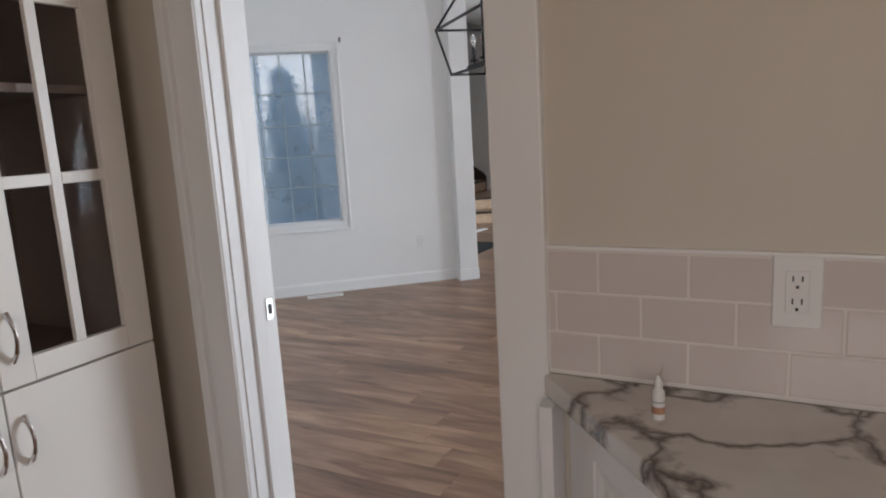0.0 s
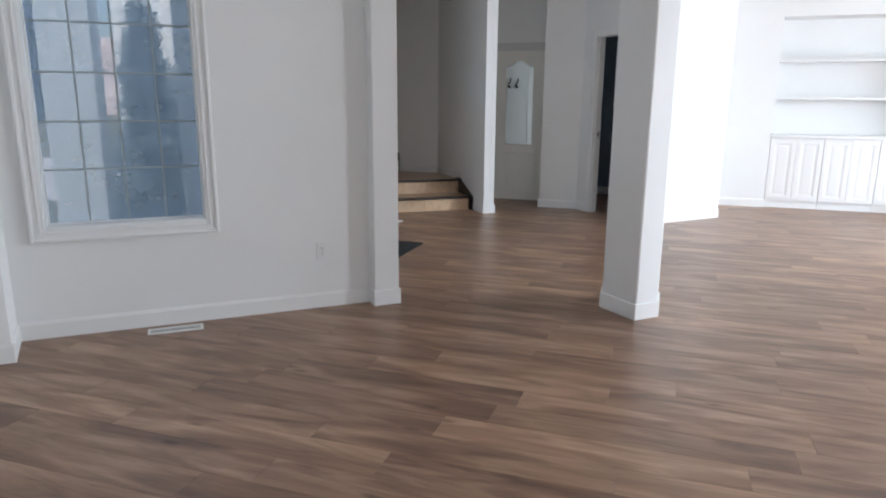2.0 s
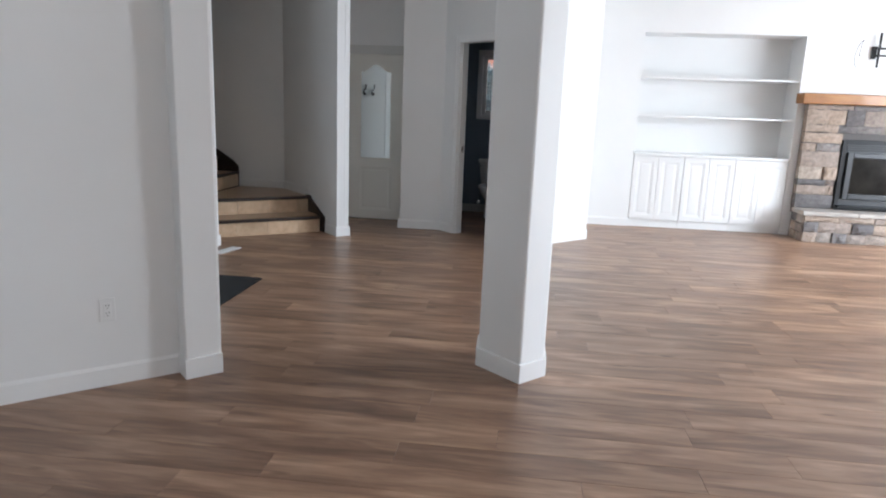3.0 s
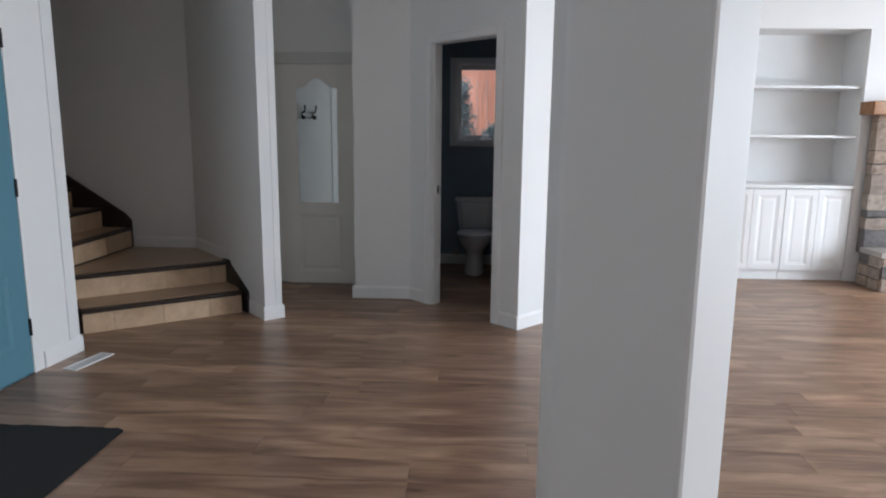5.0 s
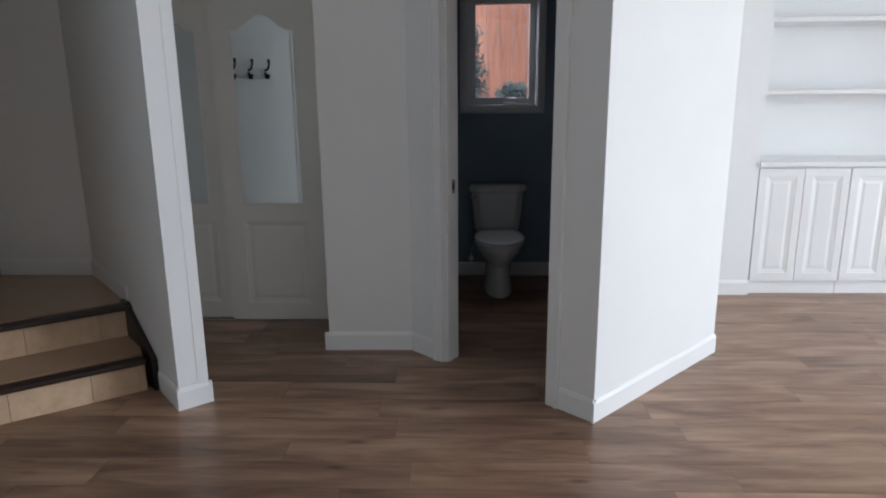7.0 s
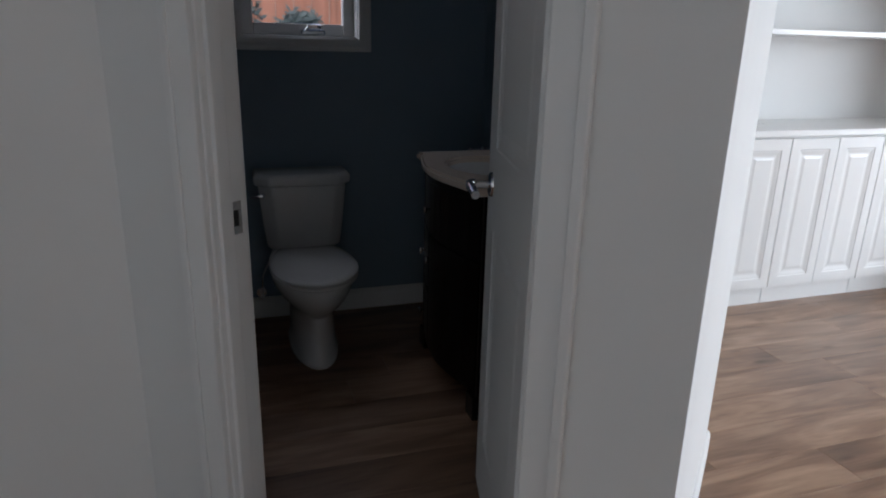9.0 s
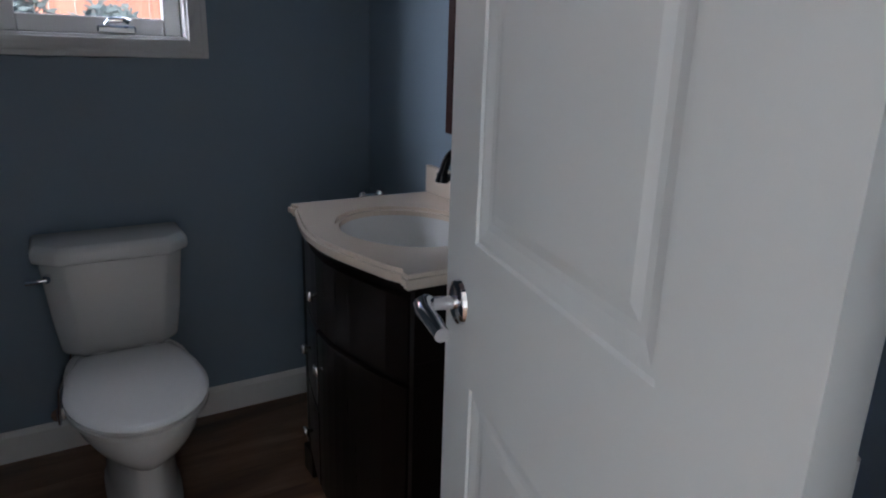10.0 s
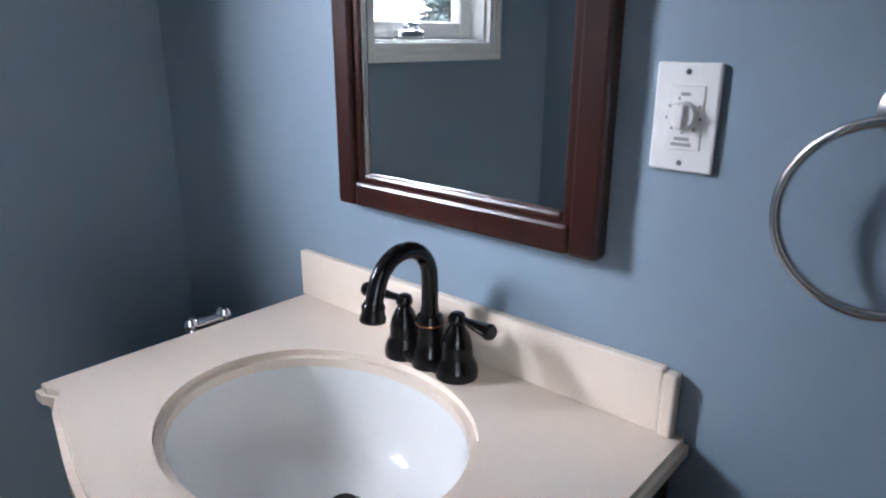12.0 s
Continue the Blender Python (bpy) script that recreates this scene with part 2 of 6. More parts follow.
def wall(name, p0, p1, m=None, thick=0.115, holes=(), z1=CEILING, extra=(0.0, 0.0), label="white painted drywall wall"):
    """A wall whose room face lies 12 mm behind the line; holes are (from, to, low, high) along it."""
    frame_, length = along(p0, p1)
    extra = (extra[0] + corner(p0, p1, True), extra[1] + corner(p0, p1, False))
    bm = bmesh.new()
    y0, y1 = -0.012 - thick, -0.012
    at = -extra[0]
    for a, b, lo, hi in sorted(holes):
        box(bm, (at, y0, 0), (a, y1, z1), 0, frame_)
        if lo > 0:
            box(bm, (a, y0, 0), (b, y1, lo), 0, frame_)
        box(bm, (a, y0, hi), (b, y1, z1), 0, frame_)
        at = b
    box(bm, (at, y0, 0), (length + extra[1], y1, z1), 0, frame_)
    return tagged(part(name, bm, m or WALL), label, "wall", kind="structure")


def baseboard(p0, p1, ends=(0.0, 0.0), high=0.105, z0=0.0, m=None):
    """A skirting with a bevelled top, in front of the wall line's face."""
    frame_, length = along(p0, p1)
    bm = bmesh.new()
    section = [(-0.012, z0), (0.0, z0), (0.0, z0 + high - 0.018), (-0.006, z0 + high - 0.004), (-0.008, z0 + high), (-0.012, z0 + high)]
    a = [bm.verts.new(frame_ @ Vector((-ends[0], y, z))) for y, z in section]
    b = [bm.verts.new(frame_ @ Vector((length + ends[1], y, z))) for y, z in section]
    bm.faces.new(a), bm.faces.new(b[::-1])
    for i in range(len(section)):
        j = (i + 1) % len(section)
        bm.faces.new((a[i], a[j], b[j], b[i]))
    return tagged(part("baseboard", bm, m or TRIM), "white painted wooden baseboard along the wall", "baseboard", kind="structure")


# ---- plan ----
BAY, BOUT, BAY2, SOUTHWEST = (-4.275, 4.172), (-4.02, 3.935), (-4.26, 3.73), (-1.98, 1.49)
BEND1, NOOK = (-2.90, 5.380), (-2.700, 5.556)
WC, WF, BEND, CW = (-1.077, 9.179), (-0.252, 10.008), (-1.946, 10.020), (-2.421, 10.011)
PA, PA2, LCOR = (-2.958, 9.262), (-2.835, 9.370), (-3.93, 10.36)
EN0, EN1 = (-3.935, 8.115), (-3.90, 8.52)
BI_WC, BI_WF, BI_L = (-1.076, 9.344), (-0.492, 9.891), (-1.99, 10.229)


def run_of(*points):
    RUNS.extend(zip(points, points[1:]))


run_of(NOOK, BEND1, BAY, BOUT, BAY2, SOUTHWEST, (5.5, 1.49), (5.5, 11.07), (-0.252, 11.07), WF, WC, BEND, CW, (-2.45, 10.47), (-3.95, 10.47))
run_of((-3.90, 10.47), PA2, PA, LCOR, (-7.5, 10.36), (-7.5, 8.52), EN1, EN0, (-3.97, 6.2), (-2.60, 5.75))
run_of((-0.492, 11.588), (-1.99, 11.588), BI_L, BI_WC, BI_WF, (-0.492, 11.588))

wall("wall_window", BEND1, BAY, holes=[(0.786, 1.648, 0.635, 2.112)], thick=0.15, extra=(0.0, 0.0))
wall("wall_nook", NOOK, BEND1, thick=0.15)
wall("wall_bay", BAY, BOUT, thick=0.05)
wall("wall_bay_face", BOUT, BAY2, thick=0.08)
wall("wall_dining_west", BAY2, SOUTHWEST)
# The second hole is an unseen opening, added for the south fill lamp.
wall("wall_south", SOUTHWEST, (5.5, 1.49), holes=[(0.675, 1.515, 0, 2.05), (5.58, 7.18, 0.35, 2.35)], thick=0.121)
wall("wall_east", (5.5, 1.49), (5.5, 11.07), holes=[(4.31, 8.11, 0.3, 2.5)])
wall("wall_north", (5.5, 11.07), (-0.252, 11.07), holes=[(3.28, 5.14, 0.0, 2.38)], thick=0.06)
wall("wall_bath_side", (-0.252, 11.07), WF, thick=0.10)
wall("wall_bath_white", WF, WC, thick=0.07)
wall("wall_bath_door", WC, BEND, holes=[(0.250, 0.965, 0, 2.10)], thick=0.07)
wall("wall_hall", BEND, CW, thick=0.10)
wall("wall_closet_return", CW, (-2.45, 10.47), thick=0.08)
wall("wall_closet", (-2.45, 10.47), (-3.95, 10.47), holes=[(0.03, 1.5, 0, 2.085)], thick=0.10)
wall("wall_stair_end", (-3.90, 10.47), PA2, thick=0.05)
wall("wall_stair", PA, LCOR, thick=0.06)
wall("wall_stair_tip", PA2, PA, thick=0.10)
wall("wall_stair_back", LCOR, (-7.5, 10.36), z1=5.0)
wall("wall_stair_far", (-7.5, 10.36), (-7.5, 8.52), z1=5.0)
wall("wall_stair_front", (-7.5, 8.52), EN1, thick=0.10)
wall("wall_entry", EN1, EN0)
wall("wall_front_door", EN0, (-3.97, 6.2), holes=[(0.0, 0.93, 0, 2.06)])
wall("wall_entry_south", (-3.97, 6.2), (-2.60, 5.75))

# columns
COLUMN_U, COLUMN_V = Vector((0.72, 0.69)), Vector((-0.69, 0.72))


def column_shaft(name, points, label):
    """A drywall column on a polygon, with a skirting round it."""
    mid = sum((Vector(p) for p in points), Vector((0, 0))) / len(points)
    bm = prism(bmesh.new(), [tuple(Vector(p) + (mid - Vector(p)).normalized() * 0.015) for p in points], 0.0, CEILING, 0.012)
    ob = tagged(part(name, bm, WALL), label, "column", kind="structure")
    part("baseboard", prism(bmesh.new(), points, 0.0, 0.105, 0.004), TRIM, ob)
    return ob


def column(name, corner, wide, deep, label):
    """A square drywall column on one corner of its foot, with a skirting round it."""
    c = Vector(corner)
    u, v = COLUMN_U.normalized(), COLUMN_V.normalized()
    a, b, k, d = c, c + u * wide, c + u * wide + v * deep, c + v * deep
    inner = [q + (c + u * wide / 2 + v * deep / 2 - q).normalized() * 0.016 for q in (a, b, k, d)]
    bm = bmesh.new()
    prism(bm, [tuple(q) for q in inner], 0.0, CEILING, 0.008)
    ob = tagged(part(name, bm, WALL), label, "column", kind="structure")
    low = bmesh.new()
    prism(low, [tuple(q) for q in (a, b, k, d)], 0.0, 0.105, 0.004)
    part("baseboard", low, TRIM, ob)
    return ob


column("column_1", (-2.657, 5.449), 0.19, 0.30, "white painted drywall pilaster beside the dining window wall")
column_shaft("column_2", [(-0.991, 5.736), (-0.850, 5.880), (-0.852, 6.10), (-1.01, 6.25), (-1.237, 6.17), (-1.233, 5.960)], "white many-sided drywall column standing on the plank floor")

for a, b, ends in (((-3.5, 4.857), BAY, (1.03, 0.0)), (BAY, BOUT, (0, 0.0)), (BOUT, BAY2, (0, 0)), (BAY2, SOUTHWEST, (0, 0)),
                   (SOUTHWEST, (-1.36, 1.49), (0, 0)), ((-0.40, 1.49), (5.5, 1.49), (0, 0)), ((5.5, 1.49), (5.5, 11.07), (0, 0)),
                   ((0.36, 11.07), (-0.252, 11.07), (0, 0)), ((-0.252, 11.07), WF, (0, 0)), (WF, WC, (0, 0.006)), (BEND, CW, (0, 0.012)),
                   (CW, (-2.45, 10.47), (0, 0)), (PA2, PA, (0, 0.0)), (PA, (-3.185, 9.525), (0.0, 0.0)), ((-3.90, 10.47), PA2, (0, 0)),
                   (EN1, EN0, (0, -0.07)), ((-7.5, 8.52), EN1, (-2.4, 0.0))):
    baseboard(a, b, ends)
door_u = (Vector(BEND) - Vector(WC)).normalized()
baseboard(WC, tuple(Vector(WC) + door_u * 0.194))
baseboard(tuple(Vector(WC) + door_u * 1.02), BEND)
baseboard(LCOR, (-4.50, 10.36), (0, 0), 0.10, 0.345)
baseboard((-3.43, 9.80), LCOR, (0, 0), 0.10, 0.345)

# bathroom lining
SLATE = "slate blue painted bathroom wall"
wall("wall_bath_back", (-0.492, 11.588), (-1.99, 11.588), BLUE, holes=[(0.605, 1.135, 1.31, 2.11)], thick=0.14, extra=(0.1, 0.1), label=SLATE)
wall("wall_bath_left", (-1.99, 11.588), BI_L, BLUE, label=SLATE)
wall("wall_bath_door_inner", BI_L, BI_WC, BLUE, holes=[(0.423, 1.134, 0, 2.10)], thick=0.02, label=SLATE)
wall("wall_bath_white_inner", BI_WC, BI_WF, BLUE, thick=0.02, label=SLATE)
wall("wall_bath_vanity", BI_WF, (-0.492, 11.588), BLUE, thick=0.05, label=SLATE)
for a, b in (((-0.492, 11.588), (-1.99, 11.588)), ((-1.99, 11.588), BI_L), (BI_WF, (-0.492, 11.588))):
    baseboard(a, b)

# pantry shell
BEIGE = "beige painted pantry wall"
tagged(part("wall_pantry_left", block((-2.35, 1.345, 0), (-1.301, 1.357, CEILING)), PANTRY), BEIGE, "wall", kind="structure")
tagged(part("wall_pantry_head", block((-1.301, 1.345, 2.049), (-0.47, 1.357, CEILING)), PANTRY), BEIGE, "wall", kind="structure")
tagged(part("wall_pantry_tiled", block((-0.40, 1.243, 0), (2.6, 1.357, CEILING)), PANTRY), BEIGE, "wall", kind="structure")
tagged(part("wall_pantry_west", block((-2.47, -1.6, 0), (-2.35, 1.357, CEILING)), PANTRY), BEIGE, "wall", kind="structure")
tagged(part("wall_pantry_east", block((2.6, -1.6, 0), (2.72, 1.357, CEILING)), PANTRY), BEIGE, "wall", kind="structure")
# The gap in this unseen wall is added to let the pantry fill lamp in.
south = block((-2.47, -1.72, 0), (-0.1, -1.6, CEILING))
for lo, hi in (((1.2, -1.72, 0), (2.72, -1.6, CEILING)), ((-0.1, -1.72, 0), (1.2, -1.6, 1.05)), ((-0.1, -1.72, 2.15), (1.2, -1.6, CEILING))):
    box(south, lo, hi)
tagged(part("wall_pantry_south", south, PANTRY), BEIGE, "wall", kind="structure")

# ceilings
tagged(part("ceiling", prism(bmesh.new(), [(-4.6, 1.3), (5.7, 1.3), (5.7, 11.8), (-4.45, 11.8)], CEILING, CEILING + 0.2), CEIL), "white textured flat ceiling", "ceiling", kind="structure")
tagged(part("ceiling_pantry", block((-2.5, -1.75, 2.6), (2.75, 1.36, 2.8)), CEIL), "white pantry ceiling", "ceiling", kind="structure")
tagged(part("ceiling_stairs", block((-7.7, 8.3, 5.0), (-3.8, 10.6, 5.2)), CEIL), "white stairwell ceiling", "ceiling", kind="structure")
tagged(part("wall_stair_upper", block((-3.9, 8.4, CEILING + 0.2), (-3.8, 10.6, 5.0)), WALL), "white painted upper stairwell wall", "wall", kind="structure")
tagged(part("wall_stair_upper_front", block((-7.6, 8.4, CEILING), (-3.9, 8.5, 5.0)), WALL), "white painted upper stairwell wall", "wall", kind="structure")

# ground outside, one sheet to the horizon
m_grass, n_, l_, b_ = material("lawn", 0.9)
v_ = coords(n_, l_, (1, 1, 1), "World")
l_.new(ramp(n_, l_, noise_tex(n_, l_, v_, 1.2, 8, 0.7), [(0.3, (0.05, 0.06, 0.03)), (0.55, (0.11, 0.11, 0.06)), (0.75, (0.2, 0.18, 0.12))]), b_.inputs["Base Color"])
tagged(part("ground", prism(bmesh.new(), [(-900, -900), (900, -900), (900, 900), (-900, 900)], -0.6, -0.45), m_grass), "dull green and brown lawn around the house", "ground", kind="structure")

# ---- more materials ----
GLASS = glass("clear_glass", (0.98, 1.0, 1.0))
PANE = glass("glare_hazed_glass", (0.96, 0.98, 1.0), ior=1.12)
n_, l_ = PANE.node_tree.nodes, PANE.node_tree.links
# Bluish glare over the view, put into the pane as a translucent veil.
glare, glare_mix = n_.new("ShaderNodeBsdfTranslucent"), n_.new("ShaderNodeMixShader")
glare.inputs["Color"].default_value = (0.64, 0.80, 1.0, 1)
amount = n_.new("ShaderNodeMapRange")
amount.inputs["To Min"].default_value, amount.inputs["To Max"].default_value = 0.25, 0.34
l_.new(noise_tex(n_, l_, coords(n_, l_, (1, 1, 1), "World"), 5, 5), amount.inputs["Value"])
l_.new(amount.outputs["Result"], glare_mix.inputs["Fac"])
l_.new(n_["Principled BSDF"].outputs["BSDF"], glare_mix.inputs[1])
l_.new(glare.outputs["BSDF"], glare_mix.inputs[2])
l_.new(glare_mix.outputs["Shader"], n_["Material Output"].inputs["Surface"])
CABGLASS = glass("cabinet_glass", (0.97, 0.97, 0.97), ior=1.1)
CHROME = metal("chrome", (0.78, 0.78, 0.80), 0.08)
NICKEL = metal("brushed_nickel", (0.62, 0.61, 0.60), 0.25)
BLACK = painted("black_iron", (0.012, 0.012, 0.013), 0.45, 0.2, 120, 0.1)
BLACK.node_tree.nodes["Principled BSDF"].inputs["Specular IOR Level"].default_value = 0.25
BRONZE = painted("oil_rubbed_bronze", (0.010, 0.009, 0.010), 0.16, 0.3, 90, 0.03, metal=0.35)
MIRROR = metal("mirror_silver", (0.80, 0.84, 0.83), 0.01)
PLASTIC = painted("white_plastic", (0.78, 0.78, 0.77), 0.3, 0.01, 40, 0.0)
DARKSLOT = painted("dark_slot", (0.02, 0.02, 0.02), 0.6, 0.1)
GREYMARK = painted("grey_print", (0.35, 0.35, 0.34), 0.6, 0.1)
PORCELAIN = painted("white_porcelain", (0.80, 0.80, 0.79), 0.1, 0.01, 20, 0.0)
ESPRESSO = wood("espresso_wood", (0.005, 0.003, 0.003), (0.007, 0.004, 0.0035), (0.010, 0.006, 0.005), 0.3, "Z", gloss_coat=0.0)
ESPRESSO.node_tree.nodes["Principled BSDF"].inputs["Specular IOR Level"].default_value = 0.3
CHERRY = wood("cherry_wood", (0.022, 0.0045, 0.003), (0.040, 0.007, 0.0042), (0.064, 0.012, 0.007), 0.3, "Z", gloss_coat=0.3)
NOSING = wood("dark_stained_wood", (0.010, 0.005, 0.004), (0.020, 0.010, 0.007), (0.035, 0.018, 0.012), 0.4, "X", gloss_coat=0.2)
MANTEL = wood("honey_pine", (0.28, 0.10, 0.025), (0.45, 0.19, 0.05), (0.56, 0.27, 0.08), 0.4, "X", gloss_coat=0.25)
TEAL = painted("teal_door_paint", (0.10, 0.24, 0.31), 0.4, 0.04, 120, 0.1)
TILE = painted("white_ceramic_tile", (0.64, 0.585, 0.555), 0.14, 0.02, 12, 0.05)
GROUT = painted("white_grout", (0.72, 0.685, 0.65), 0.85, 0.05, 300, 0.4)
POST = painted("porch_paint", (0.50, 0.54, 0.56), 0.6, 0.05, 60, 0.1)
CONCRETE = painted("pale_concrete", (0.42, 0.40, 0.38), 0.85, 0.12, 80, 0.4, big=3)
INTERIOR = painted("brown_cabinet_interior", (0.17, 0.125, 0.10), 0.5, 0.08)
# Opaque near-black pane in uneven patches.
FIREGLASS = painted("dark_fire_glass", (0.016, 0.014, 0.012), 0.12, 0.4, big=6)
FIREGLASS.node_tree.nodes["Principled BSDF"].inputs["Specular IOR Level"].default_value = 0.08
GREYTRACK = painted("grey_painted_track", (0.64, 0.64, 0.615), 0.4, 0.03)
RUBBERMAT, n_, l_, b_ = material("charcoal_doormat", 0.95)
v_ = coords(n_, l_, (1, 1, 1), "World")
f_ = noise_tex(n_, l_, v_, 420, 3)
l_.new(ramp(n_, l_, f_, [(0.3, (0.003, 0.003, 0.004)), (0.7, (0.014, 0.014, 0.015))]), b_.inputs["Base Color"])
bump(n_, l_, b_, f_, 0.8, 0.004)

MARBLE, n_, l_, b_ = material("veined_marble", 0.10)
v_ = coords(n_, l_, (1, 1, 1), "World")
warp = n_.new("ShaderNodeVectorMath")
warp.operation = "MULTIPLY_ADD"
wn_ = n_.new("ShaderNodeTexNoise")
wn_.inputs["Scale"].default_value, wn_.inputs["Detail"].default_value = 4.5, 5
l_.new(v_, wn_.inputs["Vector"])
l_.new(wn_.outputs["Color"], warp.inputs[0])
warp.inputs[1].default_value = (0.5, 0.5, 0.5)
l_.new(v_, warp.inputs[2])
vein = n_.new("ShaderNodeTexVoronoi")
vein.feature = "DISTANCE_TO_EDGE"
vein.inputs["Scale"].default_value = 4.4
l_.new(warp.outputs["Vector"], vein.inputs["Vector"])
veins = ramp(n_, l_, vein.outputs["Distance"], [(0.0, (0.11, 0.09, 0.08)), (0.03, (0.30, 0.265, 0.235)), (0.10, (0.66, 0.63, 0.59))])
soft_ = ramp(n_, l_, noise_tex(n_, l_, v_, 5, 5), [(0.35, (0.80, 0.79, 0.78)), (0.65, (1.0, 1.0, 1.0))])
l_.new(mix(n_, l_, 1.0, veins, soft_, "MULTIPLY"), b_.inputs["Base Color"])

TOPSTONE, n_, l_, b_ = material("cream_cultured_marble", 0.11)
v_ = coords(n_, l_, (1, 1, 1), "World")
l_.new(ramp(n_, l_, noise_tex(n_, l_, v_, 260, 4), [(0.3, (0.80, 0.685, 0.575)), (0.7, (0.83, 0.715, 0.605))]), b_.inputs["Base Color"])

STAIRTILE, n_, l_, b_ = material("tan_stair_tile", 0.35)
v_ = coords(n_, l_, (1, 1, 1), "World")
o_ = n_.new("ShaderNodeObjectInfo")
base_ = ramp(n_, l_, noise_tex(n_, l_, v_, 11, 6, 0.65), [(0.3, (0.52, 0.36, 0.235)), (0.55, (0.63, 0.46, 0.31)), (0.75, (0.70, 0.53, 0.38))])
tone_ = ramp(n_, l_, o_.outputs["Random"], [(0, (0.88, 0.86, 0.84)), (1, (1.08, 1.06, 1.04))])
l_.new(mix(n_, l_, 1.0, base_, tone_, "MULTIPLY"), b_.inputs["Base Color"])
bump(n_, l_, b_, noise_tex(n_, l_, v_, 60, 4), 0.15, 0.002)

TREADTILE = painted("brown_tread_tile", (0.43, 0.285, 0.18), 0.3, 0.05, 70, 0.12, big=3)

STONE, n_, l_, b_ = material("ledge_stone", 0.85)
v_ = coords(n_, l_, (1, 1, 1), "World")
o_ = n_.new("ShaderNodeObjectInfo")
tone_ = ramp(n_, l_, o_.outputs["Random"], [(0.0, (0.10, 0.095, 0.10)), (0.25, (0.20, 0.19, 0.19)), (0.45, (0.33, 0.275, 0.24)), (0.65, (0.39, 0.31, 0.25)), (0.85, (0.25, 0.235, 0.23)), (1.0, (0.44, 0.375, 0.315))])
rough_ = noise_tex(n_, l_, v_, 22, 6, 0.7)
l_.new(mix(n_, l_, 0.8, tone_, ramp(n_, l_, rough_, [(0.3, (0.55, 0.52, 0.5)), (0.7, (1.25, 1.2, 1.15))]), "MULTIPLY"), b_.inputs["Base Color"])
bump(n_, l_, b_, rough_, 0.9, 0.02)
MORTAR = painted("grey_mortar", (0.12, 0.11, 0.105), 0.95, 0.15, 200, 0.6)

# Needle colours carry the haze over the trees: paler, bluer and flatter than foliage.
LEAF, n_, l_, b_ = material("hazy_conifer_needles", 0.7)
g_ = n_.new("ShaderNodeNewGeometry")
l_.new(ramp(n_, l_, g_.outputs["Random Per Island"], [(0, (0.13, 0.175, 0.19)), (0.6, (0.17, 0.23, 0.245)), (1, (0.23, 0.295, 0.31))]), b_.inputs["Base Color"])
leaf_through, leaf_mix = n_.new("ShaderNodeBsdfTranslucent"), n_.new("ShaderNodeMixShader")
leaf_through.inputs["Color"].default_value = (0.22, 0.29, 0.31, 1)
leaf_mix.inputs["Fac"].default_value = 0.45
l_.new(b_.outputs["BSDF"], leaf_mix.inputs[1])
l_.new(leaf_through.outputs["BSDF"], leaf_mix.inputs[2])
l_.new(leaf_mix.outputs["Shader"], n_["Material Output"].inputs["Surface"])
BARK = painted("bark", (0.09, 0.065, 0.05), 0.9, 0.3, 60, 0.8)
FENCE, n_, l_, b_ = material("red_cedar_boards", 0.75)
v_ = coords(n_, l_, (20, 20, 1.5), "World")
o_ = n_.new("ShaderNodeObjectInfo")
tone_ = ramp(n_, l_, o_.outputs["Random"], [(0, (0.48, 0.21, 0.145)), (1, (0.60, 0.29, 0.21))])
l_.new(mix(n_, l_, 0.8, tone_, ramp(n_, l_, noise_tex(n_, l_, v_, 1.5, 5), [(0.3, (0.6, 0.6, 0.6)), (0.7, (1.15, 1.1, 1.1))]), "MULTIPLY"), b_.inputs["Base Color"])


# ---- windows and doors ----
def picture_frame(bm, x0, x1, z0, z1, wide, y0, y1, bevel=0.003, m=None):
    """Four bars round an opening, between the depths y0 and y1; (x0, z0) to (x1, z1) is the outside."""
    box(bm, (x0, y0, z0), (x0 + wide, y1, z1), bevel, m)
    box(bm, (x1 - wide, y0, z0), (x1, y1, z1), bevel, m)
    box(bm, (x0 + wide, y0, z1 - wide), (x1 - wide, y1, z1), bevel, m)
    box(bm, (x0 + wide, y0, z0), (x1 - wide, y1, z0 + wide), bevel, m)
    return bm


frame_window, _ = along(BEND1, BAY)
W0, W1, Z0, Z1 = 0.786, 1.648, 0.635, 2.112
win = tagged(new("window_1"), "tall white dining room window with thin grey lattice bars", "window", kind="structure")
win.matrix_world = frame_window
casing = picture_frame(bmesh.new(), W0 - 0.068, W1 + 0.072, Z0 - 0.072, Z1 + 0.068, 0.076, -0.012, 0.006)
picture_frame(casing, W0 - 0.068, W1 + 0.072, Z0 - 0.072, Z1 + 0.068, 0.020, 0.006, 0.018, 0.005)
picture_frame(casing, W0 - 0.024, W1 + 0.028, Z0 - 0.028, Z1 + 0.024, 0.016, 0.006, 0.012, 0.004)
part("window_casing", casing, TRIM, win)
part("window_frame", picture_frame(bmesh.new(), W0, W1, Z0, Z1, 0.010, -0.162, -0.012, 0.002), TRIM, win)
part("sash", picture_frame(bmesh.new(), W0 + 0.010, W1 - 0.010, Z0 + 0.010, Z1 - 0.010, 0.007, -0.135, -0.098, 0.002), PLASTIC, win)
gx0, gx1, gz0, gz1 = W0 + 0.017, W1 - 0.017, Z0 + 0.017, Z1 - 0.017
MUNTIN = painted("grey_muntin", (0.30, 0.35, 0.37), 0.4, 0.03)
